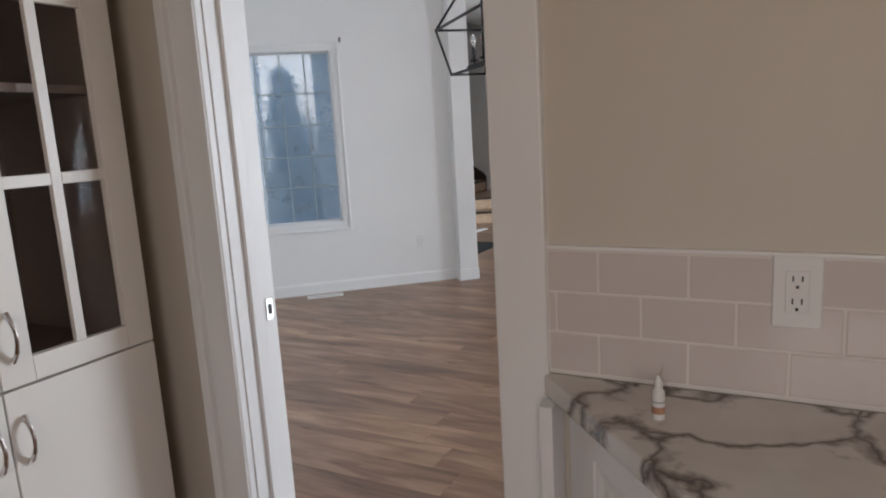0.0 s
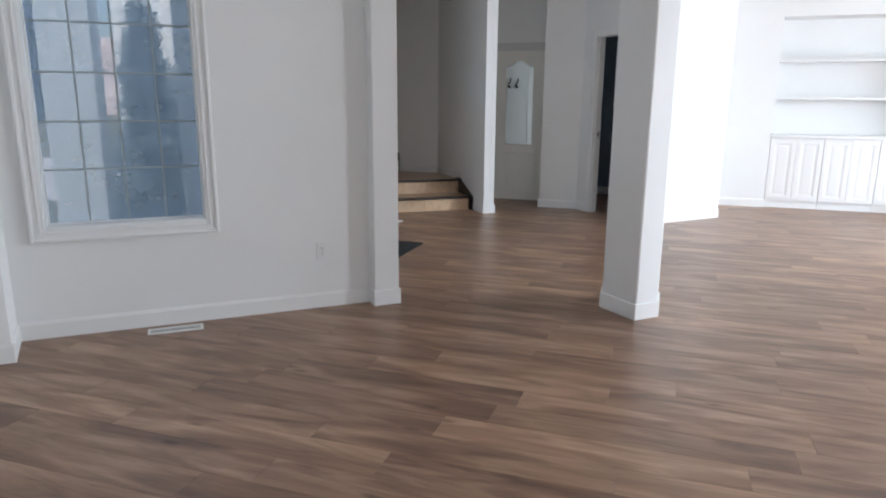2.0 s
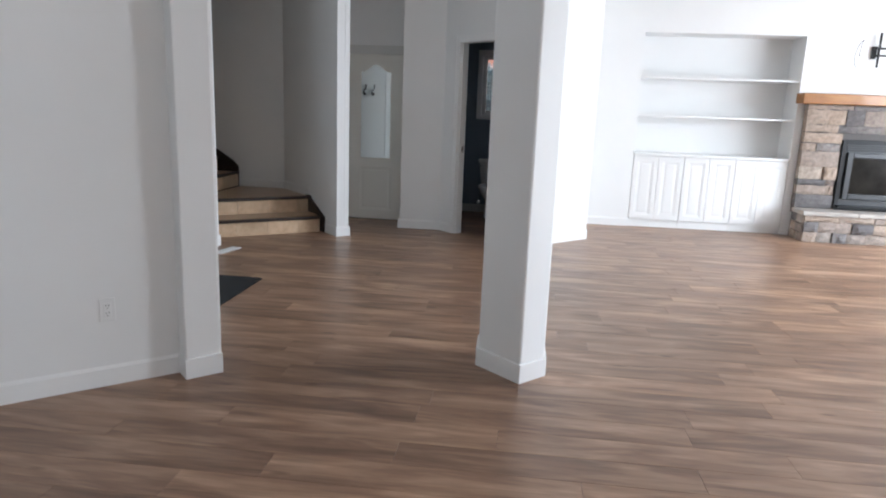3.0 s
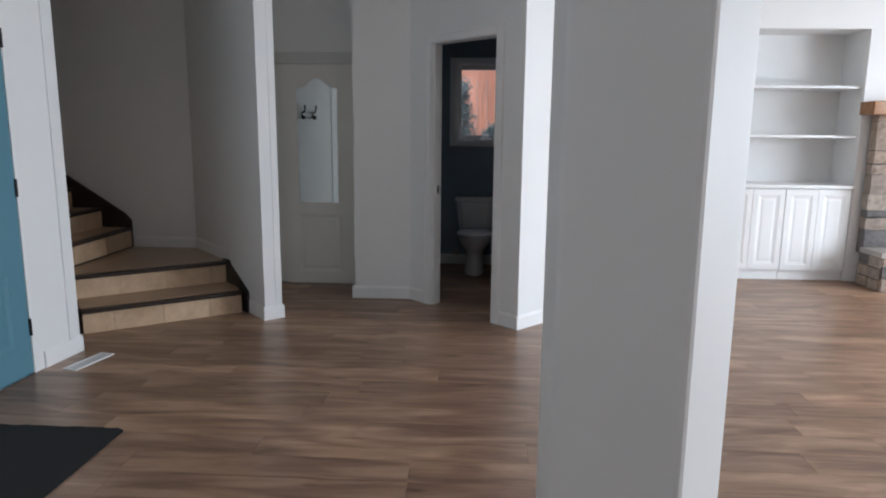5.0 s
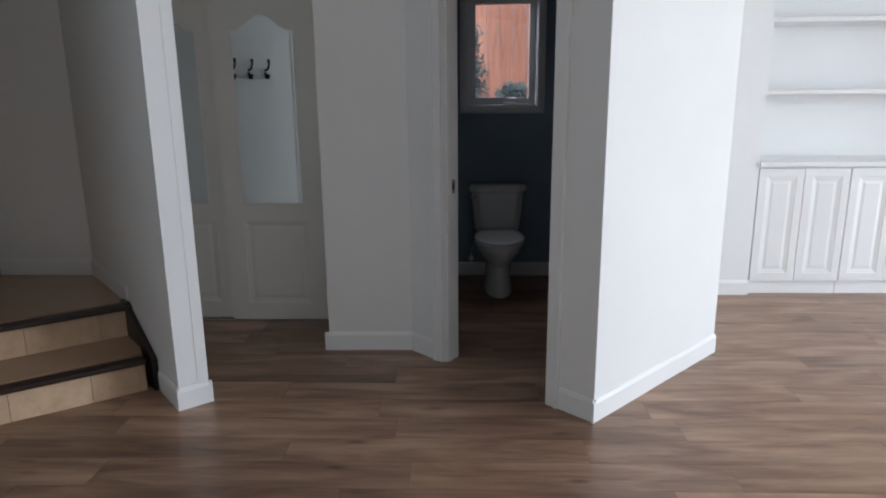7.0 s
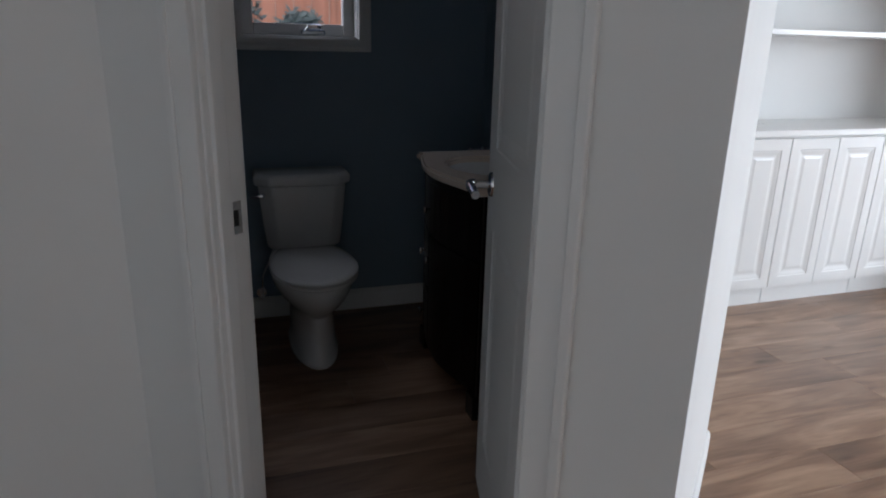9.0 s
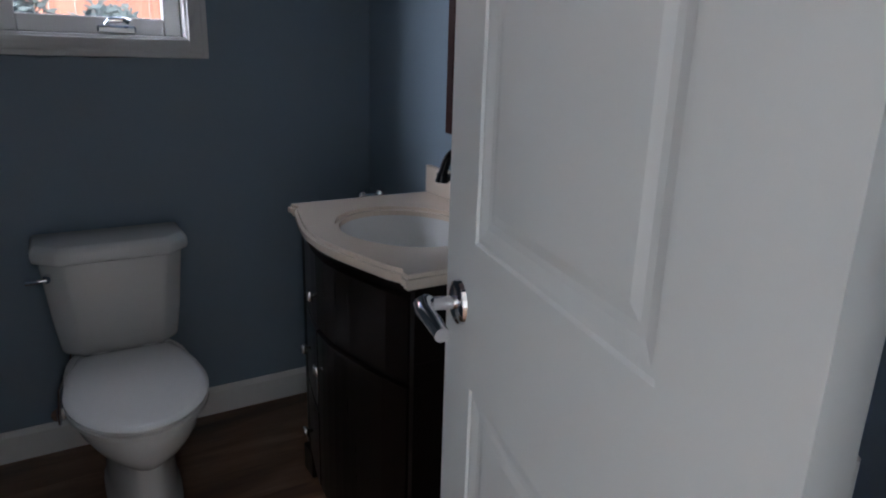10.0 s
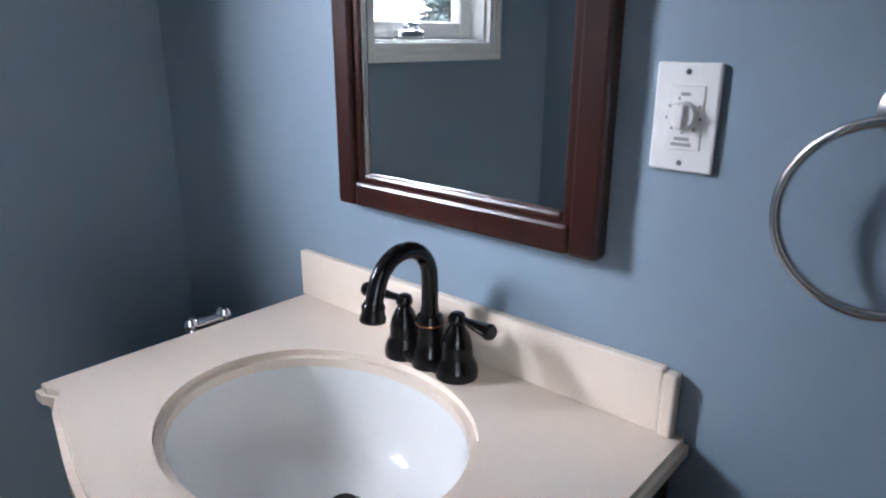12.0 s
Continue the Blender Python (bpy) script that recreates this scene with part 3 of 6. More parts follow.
for i in range(1, 4):
    x = gx0 + (gx1 - gx0) * i / 4
    part("muntin", block((x - 0.0055, -0.1145, gz0), (x + 0.0055, -0.104, gz1), 0.002), MUNTIN, win)
for z in (0.955, 1.224, 1.494, 1.763):
    part("muntin", block((gx0, -0.114, z - 0.0055), (gx1, -0.1045, z + 0.0055), 0.002), MUNTIN, win)
pane = part("pane", block((gx0 - 0.003, -0.1215, gz0 - 0.003), (gx1 + 0.003, -0.1165, gz1 + 0.003)), PANE, win)
pane.visible_shadow = False
for x in (W0 - 0.088, W1 + 0.088):
    hook = thing("curtain_rod_bracket", (0, 0, 0), "small dark metal curtain rod bracket above the window corner", "bracket", "curtain rod brackets")
    hook.matrix_world = frame_window @ pose(x, -0.012, 2.19)
    part("plate", block((-0.010, 0, -0.018), (0.010, 0.004, 0.018), 0.002), NICKEL, hook)
    part("arm", tube(bmesh.new(), [(0, 0.003, 0), (0, 0.035, 0), (0, 0.045, 0.008), (0, 0.045, 0.020)], 0.004, 8), BLACK, hook)


def casing_set(holder, x0, x1, top, y_face, wide=0.065, thick=0.016, m=None):
    """Flat casing with a raised outer bead round a door, standing on the floor, built outwards from y_face."""
    y1 = y_face + thick
    lo, hi = min(y_face, y1), max(y_face, y1)
    bead = (y1, y1 + math.copysign(0.006, thick))
    for a, b in ((x0 - wide, x0), (x1, x1 + wide)):
        bm = block((a, lo, 0), (b, hi, top + wide), 0.003)
        e = (a, a + 0.018) if a < x0 - 0.001 else (b - 0.018, b)
        box(bm, (e[0], min(bead), 0), (e[1], max(bead), top + wide), 0.002)
        part("side_casing", bm, m or TRIM, holder)
    bm = block((x0, lo, top), (x1, hi, top + wide), 0.003)
    box(bm, (x0, min(bead), top + wide - 0.018), (x1, max(bead), top + wide), 0.002)
    part("head_casing", bm, m or TRIM, holder)


def jamb_set(holder, x0, x1, top, y0, y1, m=None, stop=None):
    """Jamb lining of an opening, with a stop strip."""
    for a, b in ((x0 - 0.018, x0), (x1, x1 + 0.018)):
        part("jamb", block((a, y0, 0), (b, y1, top + 0.018), 0.002), m or TRIM, holder)
    part("jamb", block((x0, y0, top), (x1, y1, top + 0.018), 0.002), m or TRIM, holder)
    if stop:
        for a, b in ((x0, x0 + 0.011), (x1 - 0.011, x1)):
            part("door_stop", block((a, stop, 0), (b, stop + 0.035, top), 0.002), m or TRIM, holder)


# bathroom doorway and its open door
frame_bath, _ = along(WC, BEND)
bath_door = tagged(new("door_1"), "white two-panel bathroom door standing open into the room", "door", kind="structure")
bath_door.matrix_world = frame_bath
jamb_set(bath_door, 0.270, 0.945, 2.078, -0.105, -0.010, stop=-0.060)
casing_set(bath_door, 0.264, 0.951, 2.084, -0.0125, 0.068, 0.018)
casing_set(bath_door, 0.264, 0.951, 2.084, -0.1025, 0.068, -0.018)
strike = block((0.9425, -0.092, 0.912), (0.946, -0.058, 0.982), 0.001)
part("strike_plate", strike, NICKEL, bath_door, "brushed metal strike plate")
part("strike_hole", block((0.9415, -0.082, 0.930), (0.9445, -0.068, 0.964)), DARKSLOT, bath_door)

DOOR_W, DOOR_H, DOOR_T = 0.655, 2.055, 0.035
pin = pose(-1.165, 9.473, 0.012, 0, 0, 76.0)
leaf_m = frame_bath.inverted() @ pin


def panel_field(bm, x0, x1, z0, z1, y, out, m=None):
    """A raised panel: sunk moulding round a proud field, on a face at depth y that looks along out."""
    steps = ((0.0, 0.0), (0.004, 0.003), (0.010, 0.0032), (0.026, 0.0068), (0.036, 0.0070), (0.050, 0.0045))
    loops = []
    for inset, sink in steps:
        loops.append([bm.verts.new((m or Matrix()) @ Vector((x, y - out * sink, z))) for x, z in
                      ((x0 + inset, z0 + inset), (x1 - inset, z0 + inset), (x1 - inset, z1 - inset), (x0 + inset, z1 - inset))])
    for a, b in zip(loops, loops[1:]):
        for i in range(4):
            bm.faces.new((a[i], a[(i + 1) % 4], b[(i + 1) % 4], b[i]))
    bm.faces.new(loops[-1])


def panel_slab(bm, w, h, t, panels, m=None):
    """A door slab from x = 0 to w, with panels (x0, x1, z0, z1) sunk into both faces; its middle is y = 0."""
    m = m or Matrix()
    xs = sorted({0.0, w, *(v for p in panels for v in p[:2])})
    zs = sorted({0.0, h, *(v for p in panels for v in p[2:])})
    for out in (-1, 1):
        y = out * t / 2
        for xa, xb in zip(xs, xs[1:]):
            for za, zb in zip(zs, zs[1:]):
                if any(p[0] <= xa and xb <= p[1] and p[2] <= za and zb <= p[3] for p in panels):
                    continue
                bm.faces.new([bm.verts.new(m @ Vector((x, y, z))) for x, z in ((xa, za), (xb, za), (xb, zb), (xa, zb))])
        for p in panels:
            panel_field(bm, *p, y, out, m)
    for a, b in (((0, 0), (w, 0)), ((w, 0), (w, h)), ((w, h), (0, h)), ((0, h), (0, 0))):
        bm.faces.new([bm.verts.new(m @ Vector(q)) for q in ((a[0], -t / 2, a[1]), (b[0], -t / 2, b[1]), (b[0], t / 2, b[1]), (a[0], t / 2, a[1]))])
    bmesh.ops.remove_doubles(bm, verts=bm.verts, dist=0.0002)
    return bm


leaf = part("door_leaf", panel_slab(bmesh.new(), DOOR_W, DOOR_H, DOOR_T, [(0.140, DOOR_W - 0.115, 0.20, 0.835), (0.140, DOOR_W - 0.115, 1.045, 1.87)]), TRIM, bath_door)
leaf.matrix_local = leaf_m @ pose(0, 0.0175, 0)
for side in (1, -1):
    rose = bmesh.new()
    turn = pose(DOOR_W - 0.062, side * DOOR_T / 2, 0.945, -90 * side, 0, 0)
    lathe(rose, [(0, 0.009), (0.010, 0.010), (0.024, 0.009), (0.031, 0.006), (0.033, 0.0)], 28, turn)
    handle = part("rosette", rose, CHROME, leaf, "polished chrome door rosette", soft=True)
    lever = bmesh.new()
    y = side * (DOOR_T / 2)
    tube(lever, [(DOOR_W - 0.062, y + side * 0.006, 0.945), (DOOR_W - 0.062, y + side * 0.045, 0.945)], 0.010, 14)
    tube(lever, [(DOOR_W - 0.058, y + side * 0.046, 0.948), (DOOR_W - 0.067, y + side * 0.056, 0.946), (DOOR_W - 0.085, y + side * 0.058, 0.943),
                 (DOOR_W - 0.115, y + side * 0.056, 0.942), (DOOR_W - 0.150, y + side * 0.053, 0.936)], [0.012, 0.0145, 0.013, 0.012, 0.011], 12)
    part("lever", lever, CHROME, leaf, "polished chrome lever handle", soft=True)
for z in (0.24, 1.02, 1.80):
    hb = tube(bmesh.new(), [(0.008, -0.0225, z - 0.045), (0.008, -0.0225, z + 0.045)], 0.0055, 10)
    box(hb, (0.008, -0.019, z - 0.045), (0.034, -0.0172, z + 0.045))
    part("hinge", hb, TRIM, leaf)

# pantry doorway
pantry_door = tagged(new("door_2"), "white cased pantry doorway without a closed door", "doorway", kind="structure")
pantry_door.matrix_world = pose(SOUTHWEST[0], SOUTHWEST[1], 0)
PX0, PX1 = -1.285 - SOUTHWEST[0], -0.490 - SOUTHWEST[0]
jamb_set(pantry_door, PX0, PX1, 2.03, -0.147, -0.011, stop=-0.100)
casing_set(pantry_door, PX0 - 0.005, PX1 + 0.005, 2.035, -0.0125, 0.07, 0.018)
left = block((PX0 - 0.105, -0.171, 0), (PX0 - 0.004, -0.1455, 2.13), 0.004)
box(left, (PX0 - 0.125, -0.19, 0), (PX0 - 0.095, -0.1455, 2.15), 0.004)
box(left, (PX0 - 0.028, -0.176, 0), (PX0 - 0.006, -0.171, 2.13), 0.002)
part("side_casing", left, TRIM, pantry_door)
right = block((PX1 + 0.002, -0.268, 0), (PX1 + 0.104, -0.1455, 2.13), 0.004)
part("side_casing", right, TRIM, pantry_door)
part("head_casing", block((PX0 - 0.12, -0.171, 2.032), (PX1 + 0.1, -0.1455, 2.13), 0.004), TRIM, pantry_door)
part("strike_plate", block((PX0 - 0.001, -0.042, 0.880), (PX0 + 0.003, -0.013, 0.943), 0.001), NICKEL, pantry_door, "brushed metal strike plate")
part("strike_hole", block((PX0 + 0.002, -0.034, 0.897), (PX0 + 0.004, -0.021, 0.926)), DARKSLOT, pantry_door)

# front door
frame_front, _ = along(EN0, (-3.97, 6.2))
front = tagged(new("door_3"), "closed teal painted front entrance door with black hinges", "door", kind="structure")
front.matrix_world = frame_front
slab = panel_slab(bmesh.new(), 0.885, 2.02, 0.045, [(0.13, 0.755, 0.18, 0.60)], pose(0.022, -0.032, 0.012))
part("door_leaf", slab, TEAL, front)
oval = [(0.465 + 0.24 * math.cos(a), -0.009, 1.24 + 0.56 * math.sin(a)) for a in (2 * math.pi * i / 40 for i in range(40))]
part("oval_moulding", tube(bmesh.new(), oval, 0.014, 8, True), TEAL, front, soft=True)
part("oval_moulding", tube(bmesh.new(), [(0.465 + (x - 0.465) * 0.86, y, 1.24 + (z - 1.24) * 0.93) for x, y, z in oval], 0.009, 8, True), TEAL, front, soft=True)
part("jamb", block((0.0, -0.127, 0), (0.020, -0.003, 2.06), 0.002), TRIM, front)
part("jamb", block((0.910, -0.127, 0), (0.930, -0.003, 2.06), 0.002), TRIM, front)
part("jamb", block((0.020, -0.127, 2.036), (0.910, -0.003, 2.06), 0.002), TRIM, front)
part("sill", block((0.020, -0.127, 0), (0.910, 0.0, 0.010), 0.002), NICKEL, front)
for z in (0.28, 1.08, 1.88):
    part("hinge", tube(bmesh.new(), [(0.021, -0.004, z - 0.05), (0.021, -0.004, z + 0.05)], 0.008, 10), BLACK, front)

# bathroom window
frame_bw, _ = along((-0.492, 11.588), (-1.99, 11.588))
bw = tagged(new("window_2"), "white crank casement window in beige casing above the toilet", "window", kind="structure")
bw.matrix_world = frame_bw
BX0, BX1, BZ0, BZ1 = 0.605, 1.135, 1.31, 2.11
casing = picture_frame(bmesh.new(), BX0 - 0.048, BX1 + 0.052, BZ0 - 0.05, BZ1 + 0.05, 0.055, -0.012, 0.006)
picture_frame(casing, BX0 - 0.048, BX1 + 0.052, BZ0 - 0.05, BZ1 + 0.05, 0.018, 0.006, 0.014, 0.004)
picture_frame(casing, BX0 - 0.022, BX1 + 0.026, BZ0 - 0.024, BZ1 + 0.024, 0.012, 0.006, 0.010, 0.002)
part("window_casing", casing, TRIM, bw)
part("window_frame", picture_frame(bmesh.new(), BX0, BX1, BZ0, BZ1, 0.014, -0.152, -0.012), TRIM, bw)
part("sash", picture_frame(bmesh.new(), BX0 + 0.014, BX1 - 0.014, BZ0 + 0.014, BZ1 - 0.014, 0.052, -0.115, -0.070, 0.005), PLASTIC, bw)
pane = part("pane", block((BX0 + 0.06, -0.098, BZ0 + 0.06), (BX1 - 0.06, -0.092, BZ1 - 0.06)), GLASS, bw)
pane.visible_shadow = False
cx = (BX0 + BX1) / 2 - 0.06
crank = block((cx - 0.055, -0.070, BZ0 + 0.016), (cx + 0.055, -0.040, BZ0 + 0.040), 0.006)
tube(crank, [(cx + 0.03, -0.05, BZ0 + 0.04), (cx + 0.02, -0.04, BZ0 + 0.055), (cx - 0.02, -0.035, BZ0 + 0.058), (cx - 0.035, -0.032, BZ0 + 0.05)], [0.008, 0.009, 0.008, 0.011], 10)
part("crank", crank, CHROME, bw, "chrome window crank")
for z in (BZ0 + 0.16, BZ1 - 0.16):
    part("lock", block((BX0 + 0.055, -0.072, z - 0.03), (BX0 + 0.066, -0.060, z + 0.03), 0.002), PLASTIC, bw)

# ---- pantry ----
def bow_handle(name, parent, x, y, z0, z1, out, m=CHROME):
    """An arched pull between two heights, standing off along out."""
    o = Vector(out)
    pts = []
    for i in range(9):
        k = i / 8
        pts.append(Vector((x, y, z0 + (z1 - z0) * k)) + o * (0.004 + 0.028 * math.sin(math.pi * k) ** 0.7))
    return part(name, tube(bmesh.new(), pts, [0.0075, 0.006, 0.005, 0.0048, 0.0048, 0.0048, 0.005, 0.006, 0.0075], 10), m, parent, "chrome arched pull handle", soft=True)


tall = thing("pantry_cabinet", (-1.52, 1.27, 0), "tall cream pantry cabinet with glazed upper doors", "cabinet")
CW_ = 0.82
carc = bmesh.new()
for lo, hi in (((-0.55, -CW_, 0.09), (-0.022, -CW_ + 0.018, 2.25)), ((-0.55, -0.018, 0.09), (-0.022, 0, 2.25)), ((-0.55, -CW_, 2.23), (-0.022, 0, 2.25)),
               ((-0.55, -CW_ + 0.018, 0.09), (-0.022, -0.018, 0.11)), ((-0.55, -CW_ + 0.018, 0.84), (-0.022, -0.018, 0.86)), ((-0.55, -CW_ + 0.018, 0.11), (-0.54, -0.018, 2.23)),
               ((-0.50, -CW_, 0.0), (-0.07, 0, 0.09))):
    box(carc, lo, hi, 0.0015)
part("body", carc, CREAM, tall)
part("lining", block((-0.539, -CW_ + 0.019, 0.861), (-0.53, -0.019, 2.229)), INTERIOR, tall)
part("lining", block((-0.53, -0.027, 0.861), (-0.03, -0.019, 2.229)), INTERIOR, tall)
part("lining", block((-0.53, -CW_ + 0.019, 0.861), (-0.03, -CW_ + 0.027, 2.229)), INTERIOR, tall)
part("shelf", block((-0.53, -CW_ + 0.028, 0.861), (-0.03, -0.028, 0.868)), INTERIOR, tall)
part("shelf", block((-0.53, -CW_ + 0.028, 1.52), (-0.06, -0.028, 1.54)), INTERIOR, tall)
for y1, y0 in ((-0.012, -0.408), (-0.412, -0.808)):
    d = bmesh.new()
    z0, z1, s = 0.864, 2.24, 0.075
    box(d, (-0.022, y0, z0), (0, y0 + s, z1), 0.002)
    box(d, (-0.022, y1 - s, z0), (0, y1, z1), 0.002)
    box(d, (-0.022, y0 + s, z1 - s), (0, y1 - s, z1), 0.002)
    box(d, (-0.022, y0 + s, z0), (0, y1 - s, z0 + s - 0.016), 0.002)
    door = part("door", d, CREAM, tall)
    ym = (y0 + y1) / 2
    part("muntin", block((-0.018, ym - 0.013, z0 + s - 0.016), (-0.002, ym + 0.013, z1 - s), 0.002), CREAM, door)
    for z in (1.318, 1.73):
        part("muntin", block((-0.0175, y0 + s, z - 0.014), (-0.0025, ym - 0.013, z + 0.014), 0.002), CREAM, door)
        part("muntin", block((-0.0175, ym + 0.013, z - 0.014), (-0.0025, y1 - s, z + 0.014), 0.002), CREAM, door)
    g = part("pane", block((-0.014, y0 + s - 0.004, z0 + s - 0.02), (-0.010, y1 - s + 0.004, z1 - s + 0.004)), CABGLASS, door)
    g.visible_shadow = False
    low = part("door", block((-0.022, y0, 0.095), (0, y1, 0.858), 0.002), CREAM, tall)
    yh = y0 + 0.03 if y1 > -0.1 else y1 - 0.03
    bow_handle("handle", door, 0.0, yh, 0.925, 1.035, (1, 0, 0))
    bow_handle("handle", low, 0.0, yh, 0.685, 0.795, (1, 0, 0))

counter = thing("countertop", (0, 0, 0), "white marble countertop with grey veins, angled at its end", "countertop")
part("slab", prism(bmesh.new(), [(-0.392, 1.234), (-0.392, 1.215), (0.12, 0.64), (2.58, 0.64), (2.58, 1.234)], 0.877, 0.915, 0.004), MARBLE, counter)
base = thing("base_cabinet", (0, 0, 0), "white painted base cabinet under the marble counter", "cabinet")
body = prism(bmesh.new(), [(-0.35, 1.232), (-0.34, 1.222), (0.145, 0.675), (2.56, 0.675), (2.56, 1.232)], 0.0, 0.876)
part("body", body, CABWHITE, base)
f_base, l_base = along((0.14, 0.655), (-0.365, 1.225))
panel = bmesh.new()
panel_slab(panel, l_base - 0.135, 0.735, 0.02, [(0.055, l_base - 0.19, 0.055, 0.68)], f_base @ pose(0.075, -0.018, 0.12))
part("door", panel, CABWHITE, base)
part("side_panel", block((-0.385, 1.16, 0.0), (-0.36, 1.232, 0.876), 0.002), CABWHITE, base)

tiled = thing("tile_backsplash", (0, 0, 0), "white subway tile backsplash behind the marble counter", "backsplash")
part("grout", block((-0.388, 1.2338, 0.9155), (1.2, 1.2425, 1.153)), GROUT, tiled)
TL, TH, TG = 0.1525, 0.0765, 0.004
tile_ = block((-TL / 2 + TG / 2, -0.004, -TH / 2 + TG / 2), (TL / 2 - TG / 2, 0.004, TH / 2 - TG / 2), 0.0022)
tile_mesh = finish(tile_, TILE)
for r in range(3):
    z = 1.153 - TH * (r + 0.5) - 0.002
    x = (-0.292, -0.370, -0.292)[r] - TL
    while x < 1.15:
        a, b = max(x, -0.386), x + TL
        if b - a > 0.01:
            if b - a > TL - 0.001:
                t_ = new("tile", tile_mesh)
                t_.parent = tiled
                t_.location = (x + TL / 2, 1.2365, z)
            else:
                part("tile", block((a + TG / 2, 1.2325, z - TH / 2 + TG / 2), (b - TG / 2, 1.2405, z + TH / 2 - TG / 2), 0.0022), TILE, tiled)
        x += TL
part("edge_trim", block((-0.3905, 1.229, 1.1535), (1.2, 1.243, 1.160), 0.002), TRIM, tiled)
part("edge_trim", block((-0.395, 1.228, 0.916), (-0.3885, 1.243, 1.160), 0.002), TRIM, tiled)
part("corner_bead", block((-0.399, 1.236, 1.1605), (-0.391, 1.2425, 2.59), 0.002), TRIM, tiled)


def outlet(m, label="white duplex electrical outlet on the wall", ground=True, plate=(0.070, 0.115)):
    """Wall plate with two sockets; the wall's face is y = 0 and the plate looks along -y."""
    o = thing("electrical_outlet", (0, 0, 0), label, "outlet", "electrical outlets")
    o.matrix_world = m
    w, h = plate
    part("plate", block((-w / 2, -0.006, -h / 2), (w / 2, 0, h / 2), 0.0025), PLASTIC, o)
    part("insert", block((-0.017, -0.008, -0.034), (0.017, -0.0055, 0.034), 0.0015), PLASTIC, o)
    for z in (0.018, -0.018):
        for x in (-0.0065, 0.0065):
            part("slot", block((x - 0.0012, -0.0086, z - 0.001), (x + 0.0012, -0.0079, z + 0.008)), DARKSLOT, o)
        part("slot", block((-0.0022, -0.0086, z - 0.012), (0.0022, -0.0079, z - 0.007)), DARKSLOT, o)
    for z in (0.046, -0.046):
        part("screw", lathe(bmesh.new(), [(0, 0.0005), (0.003, 0.0003), (0.0032, -0.001)], 10, pose(0, -0.0062, z, 90, 0, 0)), PLASTIC, o)
    return o


outlet(pose(0.021, 1.2325, 1.0985, 0, 0, 0), "white duplex outlet set in the subway tile")

bottle = thing("small_bottle", (-0.166, 1.10, 0.915), "small white labelled bottle with a white cap on the counter", "bottle")
part("body", lathe(bmesh.new(), [(0, 0), (0.011, 0), (0.012, 0.003), (0.012, 0.050), (0.0105, 0.056), (0.006, 0.060), (0.0, 0.060)], 20), PLASTIC, bottle, soft=True)
part("cap", lathe(bmesh.new(), [(0.0075, 0.060), (0.0075, 0.072), (0.0045, 0.080), (0.003, 0.084), (0, 0.085)], 16), PLASTIC, bottle, "white tapered cap", soft=True)
LABELB = painted("brown_label", (0.40, 0.22, 0.14), 0.6, 0.1)
part("label", lathe(bmesh.new(), [(0.0123, 0.012), (0.0123, 0.026)], 20), LABELB, bottle)
part("label", lathe(bmesh.new(), [(0.0123, 0.034), (0.0123, 0.037)], 20), GREYMARK, bottle)
bottle.scale = (0.82, 0.82, 0.82)

# ---- dining room ----
m_out, _ = along(BEND1, BAY)
outlet(m_out @ pose(0.090, -0.012, 0.385, 0, 0, 180))


def floor_vent(at, turn, w, d):
    v = thing("floor_vent", at, "white metal floor vent grille in the plank floor", "vent", "floor vents", turn=turn)
    part("frame", picture_flat(w, d, 0.018, 0.0, 0.006), TRIM, v)
    part("backing", block((-w / 2 + 0.01, -d / 2 + 0.01, 0.0005), (w / 2 - 0.01, d / 2 - 0.01, 0.001)), DARKSLOT, v)
    n = 22
    slat = finish(block((-0.0035, -d / 2 + 0.017, 0.0008), (0.0035, d / 2 - 0.017, 0.005)), TRIM)
    for i in range(n):
        s = new("slat", slat)
        s.parent = v
        s.location = (-w / 2 + 0.02 + (w - 0.04) * (i + 0.5) / n, 0, 0)
    return v


def picture_flat(w, d, t, z0, z1):
    bm = block((-w / 2, -d / 2, z0), (-w / 2 + t, d / 2, z1), 0.0015)
    box(bm, (w / 2 - t, -d / 2, z0), (w / 2, d / 2, z1), 0.0015)
    box(bm, (-w / 2 + t, -d / 2, z0), (w / 2 - t, -d / 2 + t, z1), 0.0015)
    box(bm, (-w / 2 + t, d / 2 - t, z0), (w / 2 - t, d / 2, z1), 0.0015)
    return bm


floor_vent((-3.590, 4.630, 0.0), 41, 0.31, 0.10)
floor_vent((-3.745, 8.310, 0.0), 78, 0.31, 0.10)

ch = thing("chandelier", (-1.38, 3.42, 0), "black iron lantern chandelier with five candle bulbs", "chandelier", turn=-46)
LB, WB, LM, WM = 0.43, 0.105, 0.50, 0.165
ZB, ZM, ZT = 1.695, 1.955, 2.18


def rect(l, w, z):
    return [(-l, -w, z), (l, -w, z), (l, w, z), (-l, w, z)]


def ring_of_bars(points, t):
    bm = bmesh.new()
    for i in range(4):
        bar(bm, points[i], points[(i + 1) % 4], t)
    return bm


